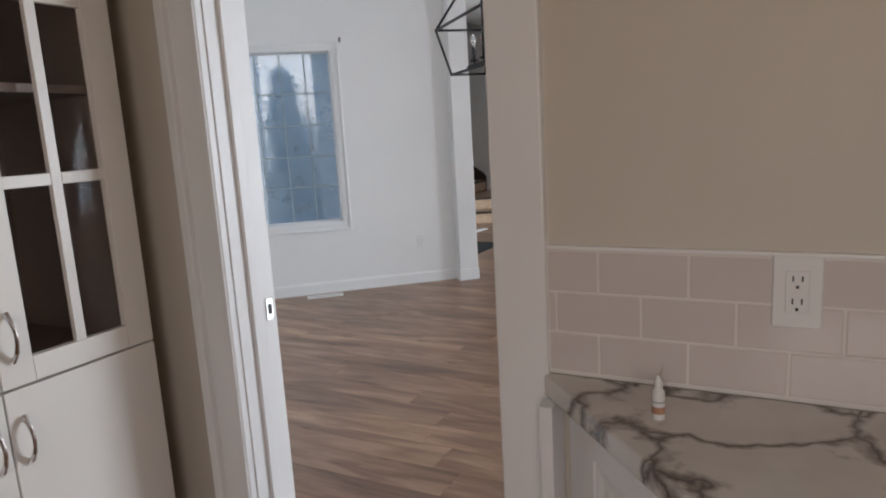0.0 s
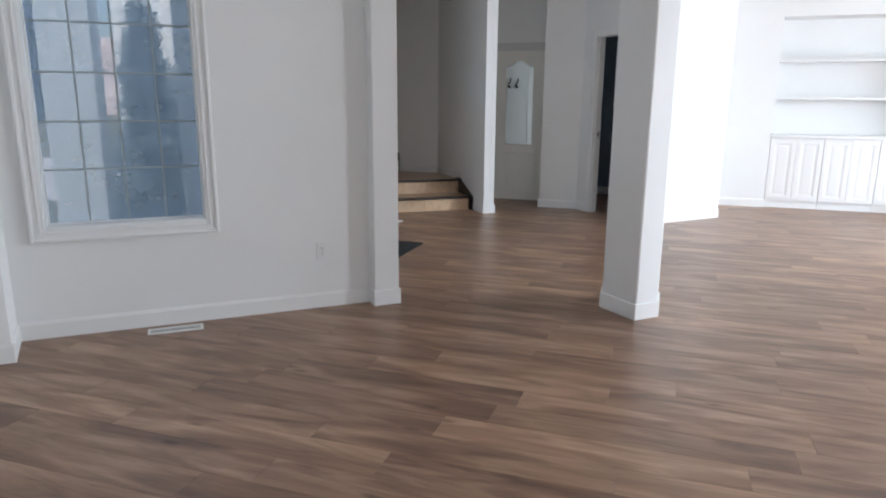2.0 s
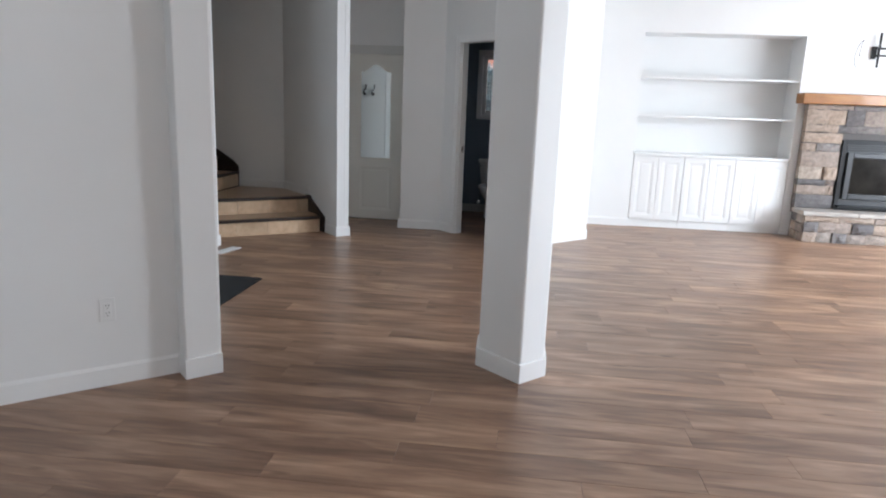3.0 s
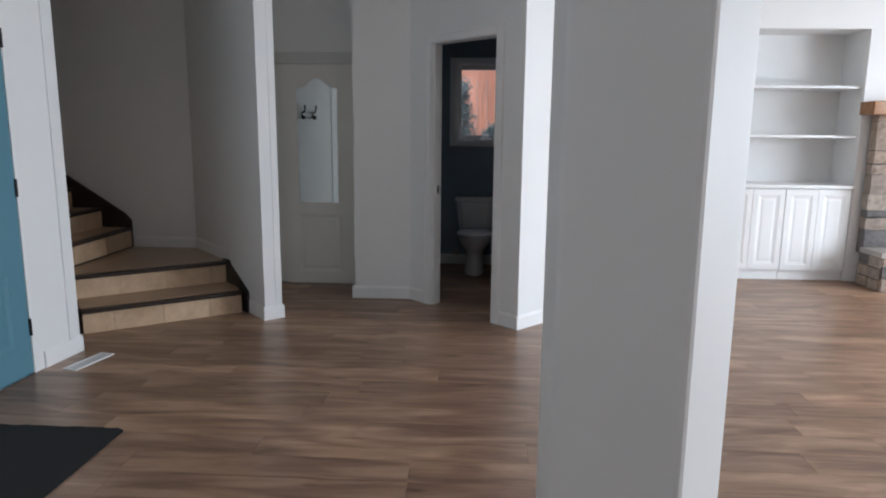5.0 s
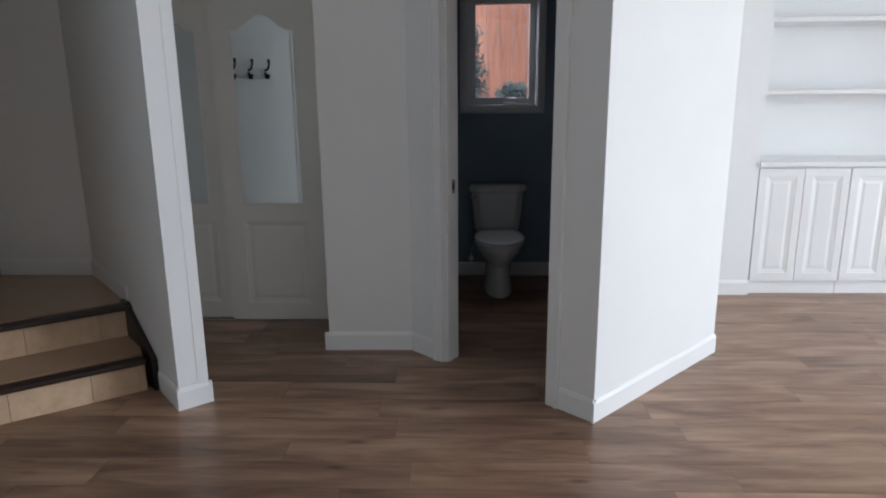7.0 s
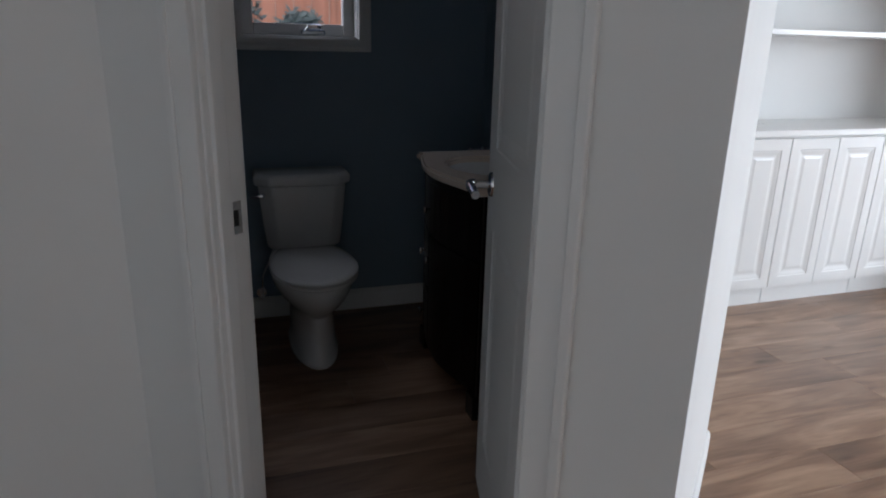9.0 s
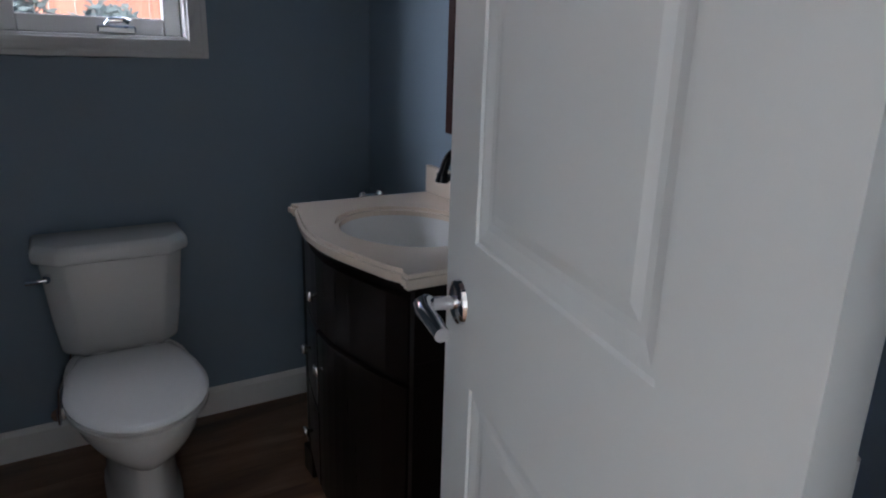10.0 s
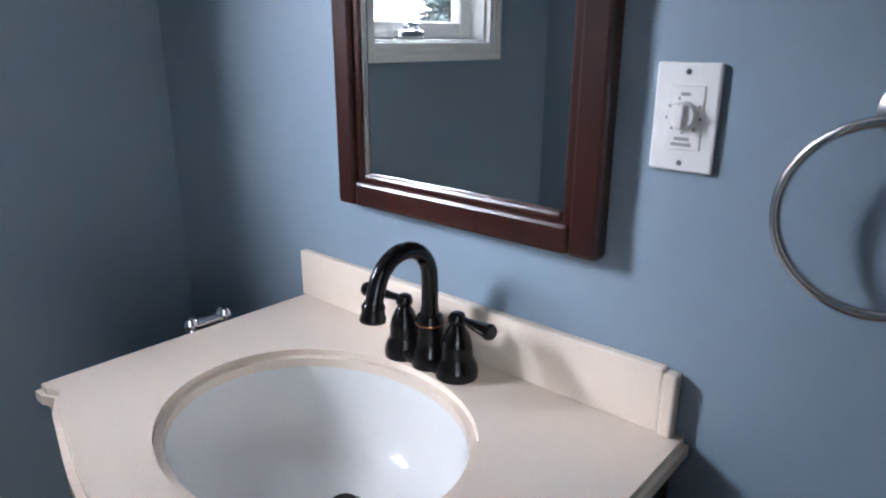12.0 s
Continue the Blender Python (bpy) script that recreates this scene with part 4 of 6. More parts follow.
part("bottom_frame", ring_of_bars(rect(LB, WB, ZB), 0.012), BLACK, ch)
part("middle_frame", ring_of_bars(rect(LM, WM, ZM), 0.012), BLACK, ch)
part("top_frame", ring_of_bars(rect(0.30, 0.04, ZT), 0.012), BLACK, ch)
for a, b, c in zip(rect(LB, WB, ZB), rect(LM, WM, ZM), rect(0.30, 0.04, ZT)):
    part("strut", bar(bmesh.new(), a, b, 0.010), BLACK, ch)
    part("strut", bar(bmesh.new(), b, c, 0.010), BLACK, ch)
part("candle_bar", block((-0.42, -0.012, 1.728), (0.42, 0.012, 1.742), 0.002), BLACK, ch)
for s in (-1, 1):
    part("stem", bar(bmesh.new(), (s * 0.16, 0, 1.742), (s * 0.16, 0, ZT), 0.010), BLACK, ch)
    part("rod", tube(bmesh.new(), [(s * 0.16, 0, ZT), (s * 0.16, 0, CEILING - 0.02)], 0.006, 8), BLACK, ch)
part("canopy", block((-0.24, -0.06, CEILING - 0.025), (0.24, 0.06, CEILING), 0.004), BLACK, ch)
for i in range(5):
    x = -0.32 + 0.16 * i
    cup = lathe(bmesh.new(), [(0.004, 1.742), (0.006, 1.752), (0.024, 1.758), (0.026, 1.763), (0.010, 1.764), (0.0085, 1.768), (0.0085, 1.835), (0, 1.836)], 16, pose(x, 0, 0))
    part("candle_cup", cup, BLACK, ch, soft=True)
    b_lamp = part("bulb", lathe(bmesh.new(), [(0.006, 1.836), (0.009, 1.845), (0.014, 1.860), (0.0145, 1.872), (0.010, 1.890), (0.004, 1.905), (0, 1.912)], 16, pose(x, 0, 0)), GLASS, ch, "clear glass candle bulb", soft=True)

frame_west, _ = along(BAY2, SOUTHWEST)
sc = thing("wall_sconce", (0, 0, 0), "brushed nickel wall sconce with a white glass shade", "sconce")
sc.matrix_world = frame_west @ pose(0.30, -0.012, 1.80)
part("backplate", lathe(bmesh.new(), [(0, 0.018), (0.03, 0.016), (0.055, 0.006), (0.058, 0)], 24, pose(0, 0, 0.05, -90, 0, 0)), NICKEL, sc, soft=True)
part("arm", tube(bmesh.new(), [(0, 0.01, 0.05), (0, 0.06, 0.085), (0, 0.11, 0.09), (0, 0.135, 0.06), (0, 0.135, 0.03)], 0.006, 10), NICKEL, sc, soft=True)
part("socket", lathe(bmesh.new(), [(0, 0.035), (0.012, 0.033), (0.022, 0.012), (0.024, 0.0)], 20, pose(0, 0.135, 0.0)), NICKEL, sc, soft=True)
part("shade", lathe(bmesh.new(), [(0.022, 0.004), (0.034, -0.015), (0.046, -0.045), (0.060, -0.078), (0.075, -0.095), (0.072, -0.095), (0.056, -0.076), (0.042, -0.045), (0.030, -0.015), (0.018, 0.002)], 28, pose(0, 0.135, 0.0)), PLASTIC, sc, "white glass bell shade", soft=True)

# ---- entry and stairs ----
mat_bm = bmesh.new()
pts_low = []
rm = random.Random(3)
for i in range(24):
    pts_low.append((-3.90 + 0.86 * i / 23, 7.418 + rm.uniform(-0.006, 0.006)))
outline = [(-3.90, 6.62), (-3.042, 6.612), (-3.040, 7.40)] + [p for p in pts_low[::-1] if p[0] < -3.05]
prism(mat_bm, outline, 0.0005, 0.009)
tagged(part("doormat", mat_bm, RUBBERMAT), "black bristle doormat with frayed edge before the front door", "doormat")

stair = thing("staircase", (0, 0, 0), "tan tiled staircase with dark wooden nosings and winder landing", "stairs")
R1A, R1B = Vector((-3.212, 9.490)), Vector((-4.10, 8.845))
R2A, R2B = Vector((-3.408, 9.81)), Vector((-4.33, 9.125))
stepv = (R1B - R1A).normalized()
inw = Vector((stepv.y, -stepv.x))
if inw.y < 0:
    inw = -inw
RISE = 0.1725


def slab_poly(points, z0, z1):
    return prism(bmesh.new(), [tuple(p) for p in points], z0, z1)


part("step_core", slab_poly([R1A + inw * 0.010, R1B + inw * 0.010, (-4.9, 8.62), (-4.9, 10.33), (-3.93, 10.33)], 0.0, RISE - 0.022), SUBFLOOR, stair)
part("step_core", slab_poly([R2A + inw * 0.010, R2B + inw * 0.010, (-4.9, 8.62), (-4.9, 10.33), (-3.93, 10.33)], RISE - 0.022, 2 * RISE - 0.012), SUBFLOOR, stair)


def riser_tiles(a, b, z0, z1, tile_w, first):
    length = (b - a).length
    m, _ = along(tuple(b), tuple(a))
    x = length - first
    edges = [length]
    while x > 0:
        edges.append(x)
        x -= tile_w
    edges.append(0.0)
    for hi, lo in zip(edges, edges[1:]):
        if hi - lo > 0.01:
            t = part("tile", block((lo + 0.001, -0.010, z0 + 0.001), (hi - 0.001, 0.0, z1), 0.001, m @ pose(0, 0, 0)), STAIRTILE, stair)


riser_tiles(R1A, R1B, 0.0, RISE - 0.024, 0.33, 0.24)
riser_tiles(R2A, R2B, RISE, 2 * RISE - 0.024, 0.33, 0.17)


def nosing(a, b, z, parent=stair):
    m, length = along(tuple(b), tuple(a))
    bm = block((-0.01, -0.050, z - 0.024), (length + 0.0, 0.022, z + 0.004), 0.009, m)
    part("nosing", bm, NOSING, parent, "dark stained wooden nosing")


nosing(R1A, R1B, RISE)
nosing(R2A, R2B, 2 * RISE)
part("tread", slab_poly([R1A + inw * 0.050, R1B + inw * 0.050, R2B + inw * 0.0, R2A + inw * 0.0], RISE - 0.022, RISE + 0.001), TREADTILE, stair)
land = [R2A + inw * 0.050, R2B + inw * 0.050, Vector((-4.5, 8.95)), Vector((-4.5, 10.355)), Vector((-3.93, 10.355))]
part("landing", slab_poly(land, 2 * RISE - 0.012, 2 * RISE + 0.001), TREADTILE, stair)
for i in range(8):
    x = -4.50 - 0.262 * i
    z = 2 * RISE + RISE * (i + 1) + 0.012
    for y0, y1 in ((8.55, 9.0), (9.0, 9.45), (9.45, 9.9), (9.9, 10.315)):
        part("tile", block((x - 0.010, y0 + 0.001, z - RISE + 0.001), (x, y1 - 0.001, z - 0.024), 0.001), STAIRTILE, stair)
    part("nosing", block((x - 0.05, 8.55, z - 0.024), (x + 0.022, 10.317, z + 0.004), 0.009), NOSING, stair, "dark stained wooden nosing")
    part("tread", block((x - 0.262, 8.55, z - 0.022), (x - 0.05, 10.317, z + 0.001)), TREADTILE, stair)
    part("step_core", block((x - 0.262, 8.55, 0.3), (x - 0.011, 10.315, z - 0.023)), SUBFLOOR, stair)
# stringers: a dark board along the back wall, and a short curved one at the stair wall
sb = bmesh.new()
prof = [(-4.50, 2 * RISE), (-4.50, 2 * RISE + 0.250), (-4.56, 2 * RISE + 0.315), (-6.7, 2 * RISE + 0.315 + 2.14 * RISE / 0.262), (-6.7, 2 * RISE)]
lo = [sb.verts.new((x, 10.318, z)) for x, z in prof]
hi = [sb.verts.new((x, 10.346, z)) for x, z in prof]
sb.faces.new(lo), sb.faces.new(hi[::-1])
for i in range(len(prof)):
    j = (i + 1) % len(prof)
    sb.faces.new((lo[i], lo[j], hi[j], hi[i]))
part("stringer", sb, NOSING, stair, "dark stained wooden stringer")
m_sw, _ = along(PA, LCOR)
s1 = (m_sw.inverted() @ Vector((*R1A, 0))).x
s2 = (m_sw.inverted() @ Vector((*R2A, 0))).x
sb = bmesh.new()
prof = [(s1 - 0.045, 0.0), (s1 - 0.045, 0.165), (s2 - 0.045, 0.335), (s2 - 0.02, 0.36), (s2 + 0.06, 0.36), (s2 + 0.06, 0.20), (s1 + 0.12, 0.0)]
lo = [sb.verts.new(m_sw @ Vector((x, 0.016, z))) for x, z in prof]
hi = [sb.verts.new(m_sw @ Vector((x, -0.010, z))) for x, z in prof]
sb.faces.new(lo), sb.faces.new(hi[::-1])
for i in range(len(prof)):
    j = (i + 1) % len(prof)
    sb.faces.new((lo[i], lo[j], hi[j], hi[i]))
part("stringer", sb, NOSING, stair, "dark stained wooden stringer")

# hook rack and switch on the hall side of the stair wall
m_hook, _ = along((-3.90, 10.47), PA2)
rack = thing("coat_hook_rack", (0, 0, 0), "white wooden coat rack with black double hooks", "coat rack")
rack.matrix_world = m_hook @ pose(1.06, -0.012, 1.57)
part("board", block((-0.20, 0, -0.045), (0.20, 0.016, 0.045), 0.003), TRIM, rack)
for x in (-0.13, 0.0, 0.13):
    hk = tube(bmesh.new(), [(x, 0.016, 0.01), (x, 0.055, 0.02), (x, 0.075, 0.055), (x, 0.07, 0.085)], [0.009, 0.008, 0.008, 0.011], 8)
    tube(hk, [(x, 0.016, -0.005), (x, 0.03, -0.045), (x, 0.05, -0.045), (x, 0.06, -0.02)], [0.010, 0.010, 0.010, 0.012], 8)
    part("hook", hk, BLACK, rack, "black metal double hook", soft=True)
sw = thing("light_switch", (0, 0, 0), "white rocker light switch plate on the hall wall", "light switch")
sw.matrix_world = m_hook @ pose(0.95, -0.012, 1.15)
part("plate", block((-0.035, 0, -0.057), (0.035, 0.006, 0.057), 0.002), PLASTIC, sw)
part("rocker", block((-0.016, 0.006, -0.033), (0.016, 0.010, 0.033), 0.002), PLASTIC, sw)

# sliding closet doors
track = thing("closet_door_track", (0, 0, 0), "grey painted fascia of the sliding closet track", "door track")
part("fascia", block((-3.92, 10.478, 1.985), (-2.484, 10.492, 2.085), 0.002), GREYTRACK, track)
part("bottom_rail", block((-3.92, 10.492, 0.0), (-2.484, 10.60, 0.006)), NICKEL, track)
part("jamb", block((-2.494, 10.484, 0), (-2.4805, 10.58, 1.984), 0.002), CLOSET, track)


def arch(x0, x1, z0, zs, rise, n=16):
    """An outline with a flattened arch on top."""
    pts = [(x0, z0), (x1, z0), (x1, zs)]
    for i in range(1, n):
        k = i / n
        x = x1 + (x0 - x1) * k
        u = abs(2 * k - 1)
        pts.append((x, zs + rise * (0.5 + 0.5 * math.cos(math.pi * min(1, u * 1.12)))))
    pts.append((x0, zs))
    return pts


def sheet(bm, pts, y0, y1):
    lo = [bm.verts.new((x, y0, z)) for x, z in pts]
    hi = [bm.verts.new((x, y1, z)) for x, z in pts]
    bm.faces.new(lo), bm.faces.new(hi[::-1])
    for i in range(len(pts)):
        j = (i + 1) % len(pts)
        bm.faces.new((lo[i], lo[j], hi[j], hi[i]))
    return bm


def closet_door(x, y):
    d = thing("closet_door", (x, y, 0.012), "cream sliding closet door with an arched mirror panel", "closet door", "closet doors")
    part("slab", panel_slab(bmesh.new(), 0.63, 1.972, 0.034, [(0.115, 0.515, 0.11, 0.64)]), CLOSET, d)
    outer = arch(0.125, 0.485, 0.752, 1.765, 0.085)
    part("bead", tube(bmesh.new(), [(a, -0.018, b) for a, b in arch(0.121, 0.489, 0.748, 1.768, 0.087)], 0.005, 6, True), CLOSET, d)
    part("mirror", sheet(bmesh.new(), outer, -0.0195, -0.0165), MIRROR, d, "arched mirror panel")
    return d


closet_door(-3.125, 10.514)
closet_door(-3.72, 10.556)
part_fill = tagged(part("wall_closet_inside", block((-4.0, 10.68, 0), (-2.3, 10.74, CEILING)), WALL), "plain white closet back wall", "wall", kind="structure")

# ---- living room: built-in shelves and fireplace ----
NX0, NX1, NY, NBACK = 0.360, 2.220, 11.082, 11.51
niche = tagged(new("bookcase_niche"), "white built-in bookcase niche with two shelves", "bookcase", kind="structure")
part("niche_side", block((NX0 - 0.02, NY + 0.062, 0), (NX0, NBACK, 2.379)), WALL, niche)
part("niche_side", block((NX1, NY + 0.062, 0), (NX1 + 0.02, NBACK, 2.379)), WALL, niche)
part("niche_back", block((NX0 - 0.02, NBACK, 0), (NX1 + 0.02, NBACK + 0.03, 2.40)), WALL, niche)
part("niche_top", block((NX0 - 0.02, NY + 0.062, 2.38), (NX1 + 0.02, NBACK, 2.40)), WALL, niche)
for z in (1.384, 1.846):
    part("shelf", block((NX0 + 0.001, NY + 0.05, z), (NX1 - 0.001, NBACK - 0.001, z + 0.026), 0.002), CABWHITE, niche)
cab_top = tagged(part("cabinet_top", block((NX0 + 0.001, NY - 0.022, 0.905), (NX1 - 0.001, NBACK - 0.001, 0.938), 0.004), CABWHITE), "white cabinet top board in the bookcase niche", "worktop")
for i in range(3):
    x0 = NX0 + 0.004 + i * 0.6173
    unit = thing("base_cabinet", (x0, NY - 0.004, 0), "white two-door base cabinet with raised panels", "cabinet", "built-in base cabinets")
    part("body", block((0.001, 0.022, 0.10), (0.6147, 0.42, 0.904)), CABWHITE, unit)
    part("toe_kick", block((0.001, 0.034, 0.0), (0.6147, 0.075, 0.099), 0.002), TRIM, unit)
    for k in range(2):
        a = 0.002 + k * 0.307
        part("door", panel_slab(bmesh.new(), 0.303, 0.79, 0.019, [(0.052, 0.251, 0.055, 0.735)], pose(a, 0.0105, 0.102)), CABWHITE, unit)

fire = thing("fireplace", (0.03, 0.15, 0), "stacked ledge stone fireplace with raised hearth", "fireplace")
FX0, FX1, FY, HY = 2.262, 4.06, 10.80, 10.49
part("backing", block((FX0 + 0.02, FY + 0.03, 0.30), (FX1 - 0.02, 10.930, 1.598)), MORTAR, fire)
part("hearth_core", block((FX0 + 0.04, HY + 0.035, 0), (FX1 - 0.04, FY + 0.03, 0.30)), MORTAR, fire)
rs = random.Random(11)


def stone(x0, x1, z0, z1, yface, depth, parent, side=False):
    """One rough ledge stone: a block whose front is broken."""
    bm = bmesh.new()
    nx, nz = 4, 3
    jut = rs.uniform(0.0, 0.032)
    front = []
    for i in range(nx + 1):
        row = []
        for k in range(nz + 1):
            edge = i in (0, nx) or k in (0, nz)
            y = yface - jut + (0.008 if edge else rs.uniform(-0.013, 0.006))
            row.append(bm.verts.new((x0 + (x1 - x0) * i / nx + (0 if i in (0, nx) else rs.uniform(-0.006, 0.006)), y,
                                     z0 + (z1 - z0) * k / nz + rs.uniform(-0.006, 0.006))))
        front.append(row)
    for i in range(nx):
        for k in range(nz):
            bm.faces.new((front[i][k], front[i + 1][k], front[i + 1][k + 1], front[i][k + 1]))
    rim = [front[i][0] for i in range(nx + 1)] + [front[nx][k] for k in range(1, nz + 1)] + [front[i][nz] for i in range(nx - 1, -1, -1)] + [front[0][k] for k in range(nz - 1, 0, -1)]
    back = [bm.verts.new((v.co.x, yface + depth, v.co.z)) for v in rim]
    for i in range(len(rim)):
        j = (i + 1) % len(rim)
        bm.faces.new((rim[i], rim[j], back[j], back[i]))
    return part("stone", bm, STONE, parent)


def courses(z0, z1, spans):
    z = z0
    while z < z1 - 0.03:
        h = min(rs.choice((0.07, 0.095, 0.12, 0.155, 0.18)) * rs.uniform(0.95, 1.05), z1 - z)
        if z1 - (z + h) < 0.05:
            h = z1 - z
        for a, b, yf, dp in spans(z, z + h):
            x = a
            while x < b - 0.02:
                w = min(rs.uniform(0.15, 0.42), b - x)
                if b - (x + w) < 0.09:
                    w = b - x
                stone(x + 0.003, x + w - 0.003, z + 0.003, z + h - 0.003, yf, dp, fire)
                x += w
        z += h


IX0, IX1, IZ1 = 2.70, 3.62, 1.20
courses(0.37, 1.598, lambda a, b: ([(FX0, IX0 - 0.004, FY, 0.10), (IX1 + 0.004, FX1, FY, 0.10)] if a < IZ1 - 0.04 else [(FX0, FX1, FY, 0.10)]))
courses(0.0, 0.315, lambda a, b: [(FX0 + 0.02, FX1 - 0.02, HY, 0.06)])
z = 0.0
while z < 0.30:
    h = 0.105
    yy = HY + 0.01
    while yy < 10.84:
        w = min(rs.uniform(0.12, 0.24), 10.86 - yy)
        bmst = block((FX0 + 0.012 - rs.uniform(0, 0.012), yy + 0.003, z + 0.003), (FX0 + 0.06, yy + w - 0.003, z + h - 0.003), 0.008)
        part("stone", bmst, STONE, fire)
        yy += w
    z += h
SLABST = painted("grey_hearth_slab", (0.36, 0.33, 0.30), 0.8, 0.15, 60, 0.7, big=5)
x = FX0 - 0.012
for k, w in enumerate((0.62, 0.58, 0.64)):
    part("hearth_slab", block((x + 0.002, HY - 0.022, 0.316), (x + w - 0.002, FY + 0.02, 0.366), 0.007), SLABST, fire)
    x += w
ins = part("insert", picture_frame(bmesh.new(), IX0, IX1, 0.368, IZ1, 0.05, 10.765, 10.90, 0.004), BLACK, fire, "black cast iron fireplace insert")
IRON = painted("charcoal_steel", (0.022, 0.024, 0.027), 0.4, 0.15, 80, 0.05)
panel = block((IX0 + 0.05, 10.79, 0.418), (IX1 - 0.05, 10.80, IZ1 - 0.05))
part("insert_face", panel, IRON, ins)
for z in (1.075, 1.10, 1.125):
    part("louvre", block((IX0 + 0.055, 10.772, z), (IX1 - 0.055, 10.789, z + 0.012), 0.002), BLACK, ins)
part("door_frame", picture_frame(bmesh.new(), IX0 + 0.07, IX1 - 0.07, 0.50, 1.055, 0.065, 10.745, 10.789, 0.008), IRON, ins)
part("door_glass", block((IX0 + 0.135, 10.770, 0.565), (IX1 - 0.135, 10.776, 0.99)), FIREGLASS, ins, "dark patchy fire glass")
part("ash_lip", block((IX0 + 0.02, 10.70, 0.40), (IX1 - 0.02, 10.788, 0.425), 0.005), BLACK, ins)
part("latch", tube(bmesh.new(), [(IX1 - 0.10, 10.745, 0.72), (IX1 - 0.10, 10.715, 0.72), (IX1 - 0.10, 10.71, 0.80)], 0.008, 8), BLACK, ins)

mantel = tagged(part("mantel_shelf", block((2.190, 10.85, 1.600), (4.19, 11.080, 1.722), 0.010), MANTEL), "thick honey pine mantel beam above the fireplace", "mantel")

tv = thing("tv_wall_mount", (2.97, 11.082, 2.21), "black metal television bracket on the white wall", "tv mount")
part("plate", block((-0.02, -0.03, -0.07), (0.03, 0, 0.07), 0.003), BLACK, tv)
for z in (-0.035, 0.045):
    part("rail", block((-0.02, -0.045, z - 0.010), (0.62, -0.030, z + 0.010), 0.002), BLACK, tv)
for x in (0.04, 0.50):
    part("arm", block((x - 0.010, -0.065, -0.17), (x + 0.010, -0.045, 0.22), 0.002), BLACK, tv)
cable = thing("dangling_cable", (2.97, 11.082, 2.21), "thin dark cable hanging from the wall above the mantel", "cable")
part("cord", tube(bmesh.new(), [(-0.13, -0.002, 0.11), (-0.14, -0.05, 0.14), (-0.19, -0.06, 0.08), (-0.215, -0.05, -0.04), (-0.20, -0.04, -0.14), (-0.17, -0.03, -0.18)], 0.003, 6), BLACK, cable)
part("cord", tube(bmesh.new(), [(-0.13, -0.002, 0.11), (-0.15, -0.03, 0.05), (-0.16, -0.03, -0.03), (-0.145, -0.03, -0.05)], 0.003, 6), BLACK, cable)

# ---- bathroom ----
toilet = thing("toilet", (-1.397, 11.574, 0), "white two-piece porcelain toilet with closed lid", "toilet")


def loft(bm, loops, cap=True):
    rings = [[bm.verts.new(p) for p in loop] for loop in loops]
    n = len(rings[0])
    for a, b in zip(rings, rings[1:]):
        for i in range(n):
            bm.faces.new((a[i], a[(i + 1) % n], b[(i + 1) % n], b[i]))
    if cap:
        bm.faces.new(rings[0][::-1])
        bm.faces.new(rings[-1])
    return bm


def tank_loop(wf, wb, d, z, y_back=-0.004, cut=0.05):
    """A tank section with chamfered front corners."""
    return [(-wb, y_back, z), (-wf, y_back - d + cut, z), (-wf + cut * 1.1, y_back - d, z), (wf - cut * 1.1, y_back - d, z), (wf, y_back - d + cut, z), (wb, y_back, z)]


tank = loft(bmesh.new(), [tank_loop(0.150, 0.150, 0.150, 0.385), tank_loop(0.165, 0.165, 0.165, 0.40), tank_loop(0.178, 0.178, 0.172, 0.50), tank_loop(0.195, 0.195, 0.182, 0.69)])
bmesh.ops.bevel(tank, geom=[e for e in tank.edges if not e.is_boundary], offset=0.010, segments=2, profile=0.5, affect="EDGES")
part("tank", tank, PORCELAIN, toilet, soft=True)
lid = loft(bmesh.new(), [tank_loop(0.206, 0.206, 0.196, 0.691, cut=0.055), tank_loop(0.212, 0.212, 0.202, 0.700, cut=0.055), tank_loop(0.212, 0.212, 0.202, 0.728, cut=0.055), tank_loop(0.200, 0.202, 0.188, 0.745, cut=0.055)])
bmesh.ops.bevel(lid, geom=[e for e in lid.edges], offset=0.006, segments=2, profile=0.5, affect="EDGES")
part("tank_lid", lid, PORCELAIN, toilet, soft=True)
lev = tube(bmesh.new(), [(-0.175, -0.165, 0.655), (-0.178, -0.187, 0.655)], 0.011, 12)
tube(lev, [(-0.178, -0.187, 0.655), (-0.205, -0.190, 0.653), (-0.228, -0.183, 0.651)], [0.006, 0.005, 0.0065], 10)
part("flush_lever", lev, CHROME, toilet, "chrome flush lever", soft=True)


def bowl_loop(w, y0, y1, z, n=32, square=2.0):
    """An egg-shaped section from the back y0 to the front y1."""
    out = []
    ym = y0 + (y1 - y0) * 0.42
    for i in range(n):
        a = 2 * math.pi * i / n
        s, c = math.sin(a), math.cos(a)
        half = (y0 - ym) if c > 0 else (ym - y1)
        sq = 0.72 if c > 0 else 1.0
        out.append((w * math.copysign(abs(s) ** sq, s), ym + half * math.copysign(abs(c) ** sq, c), z))
    return out


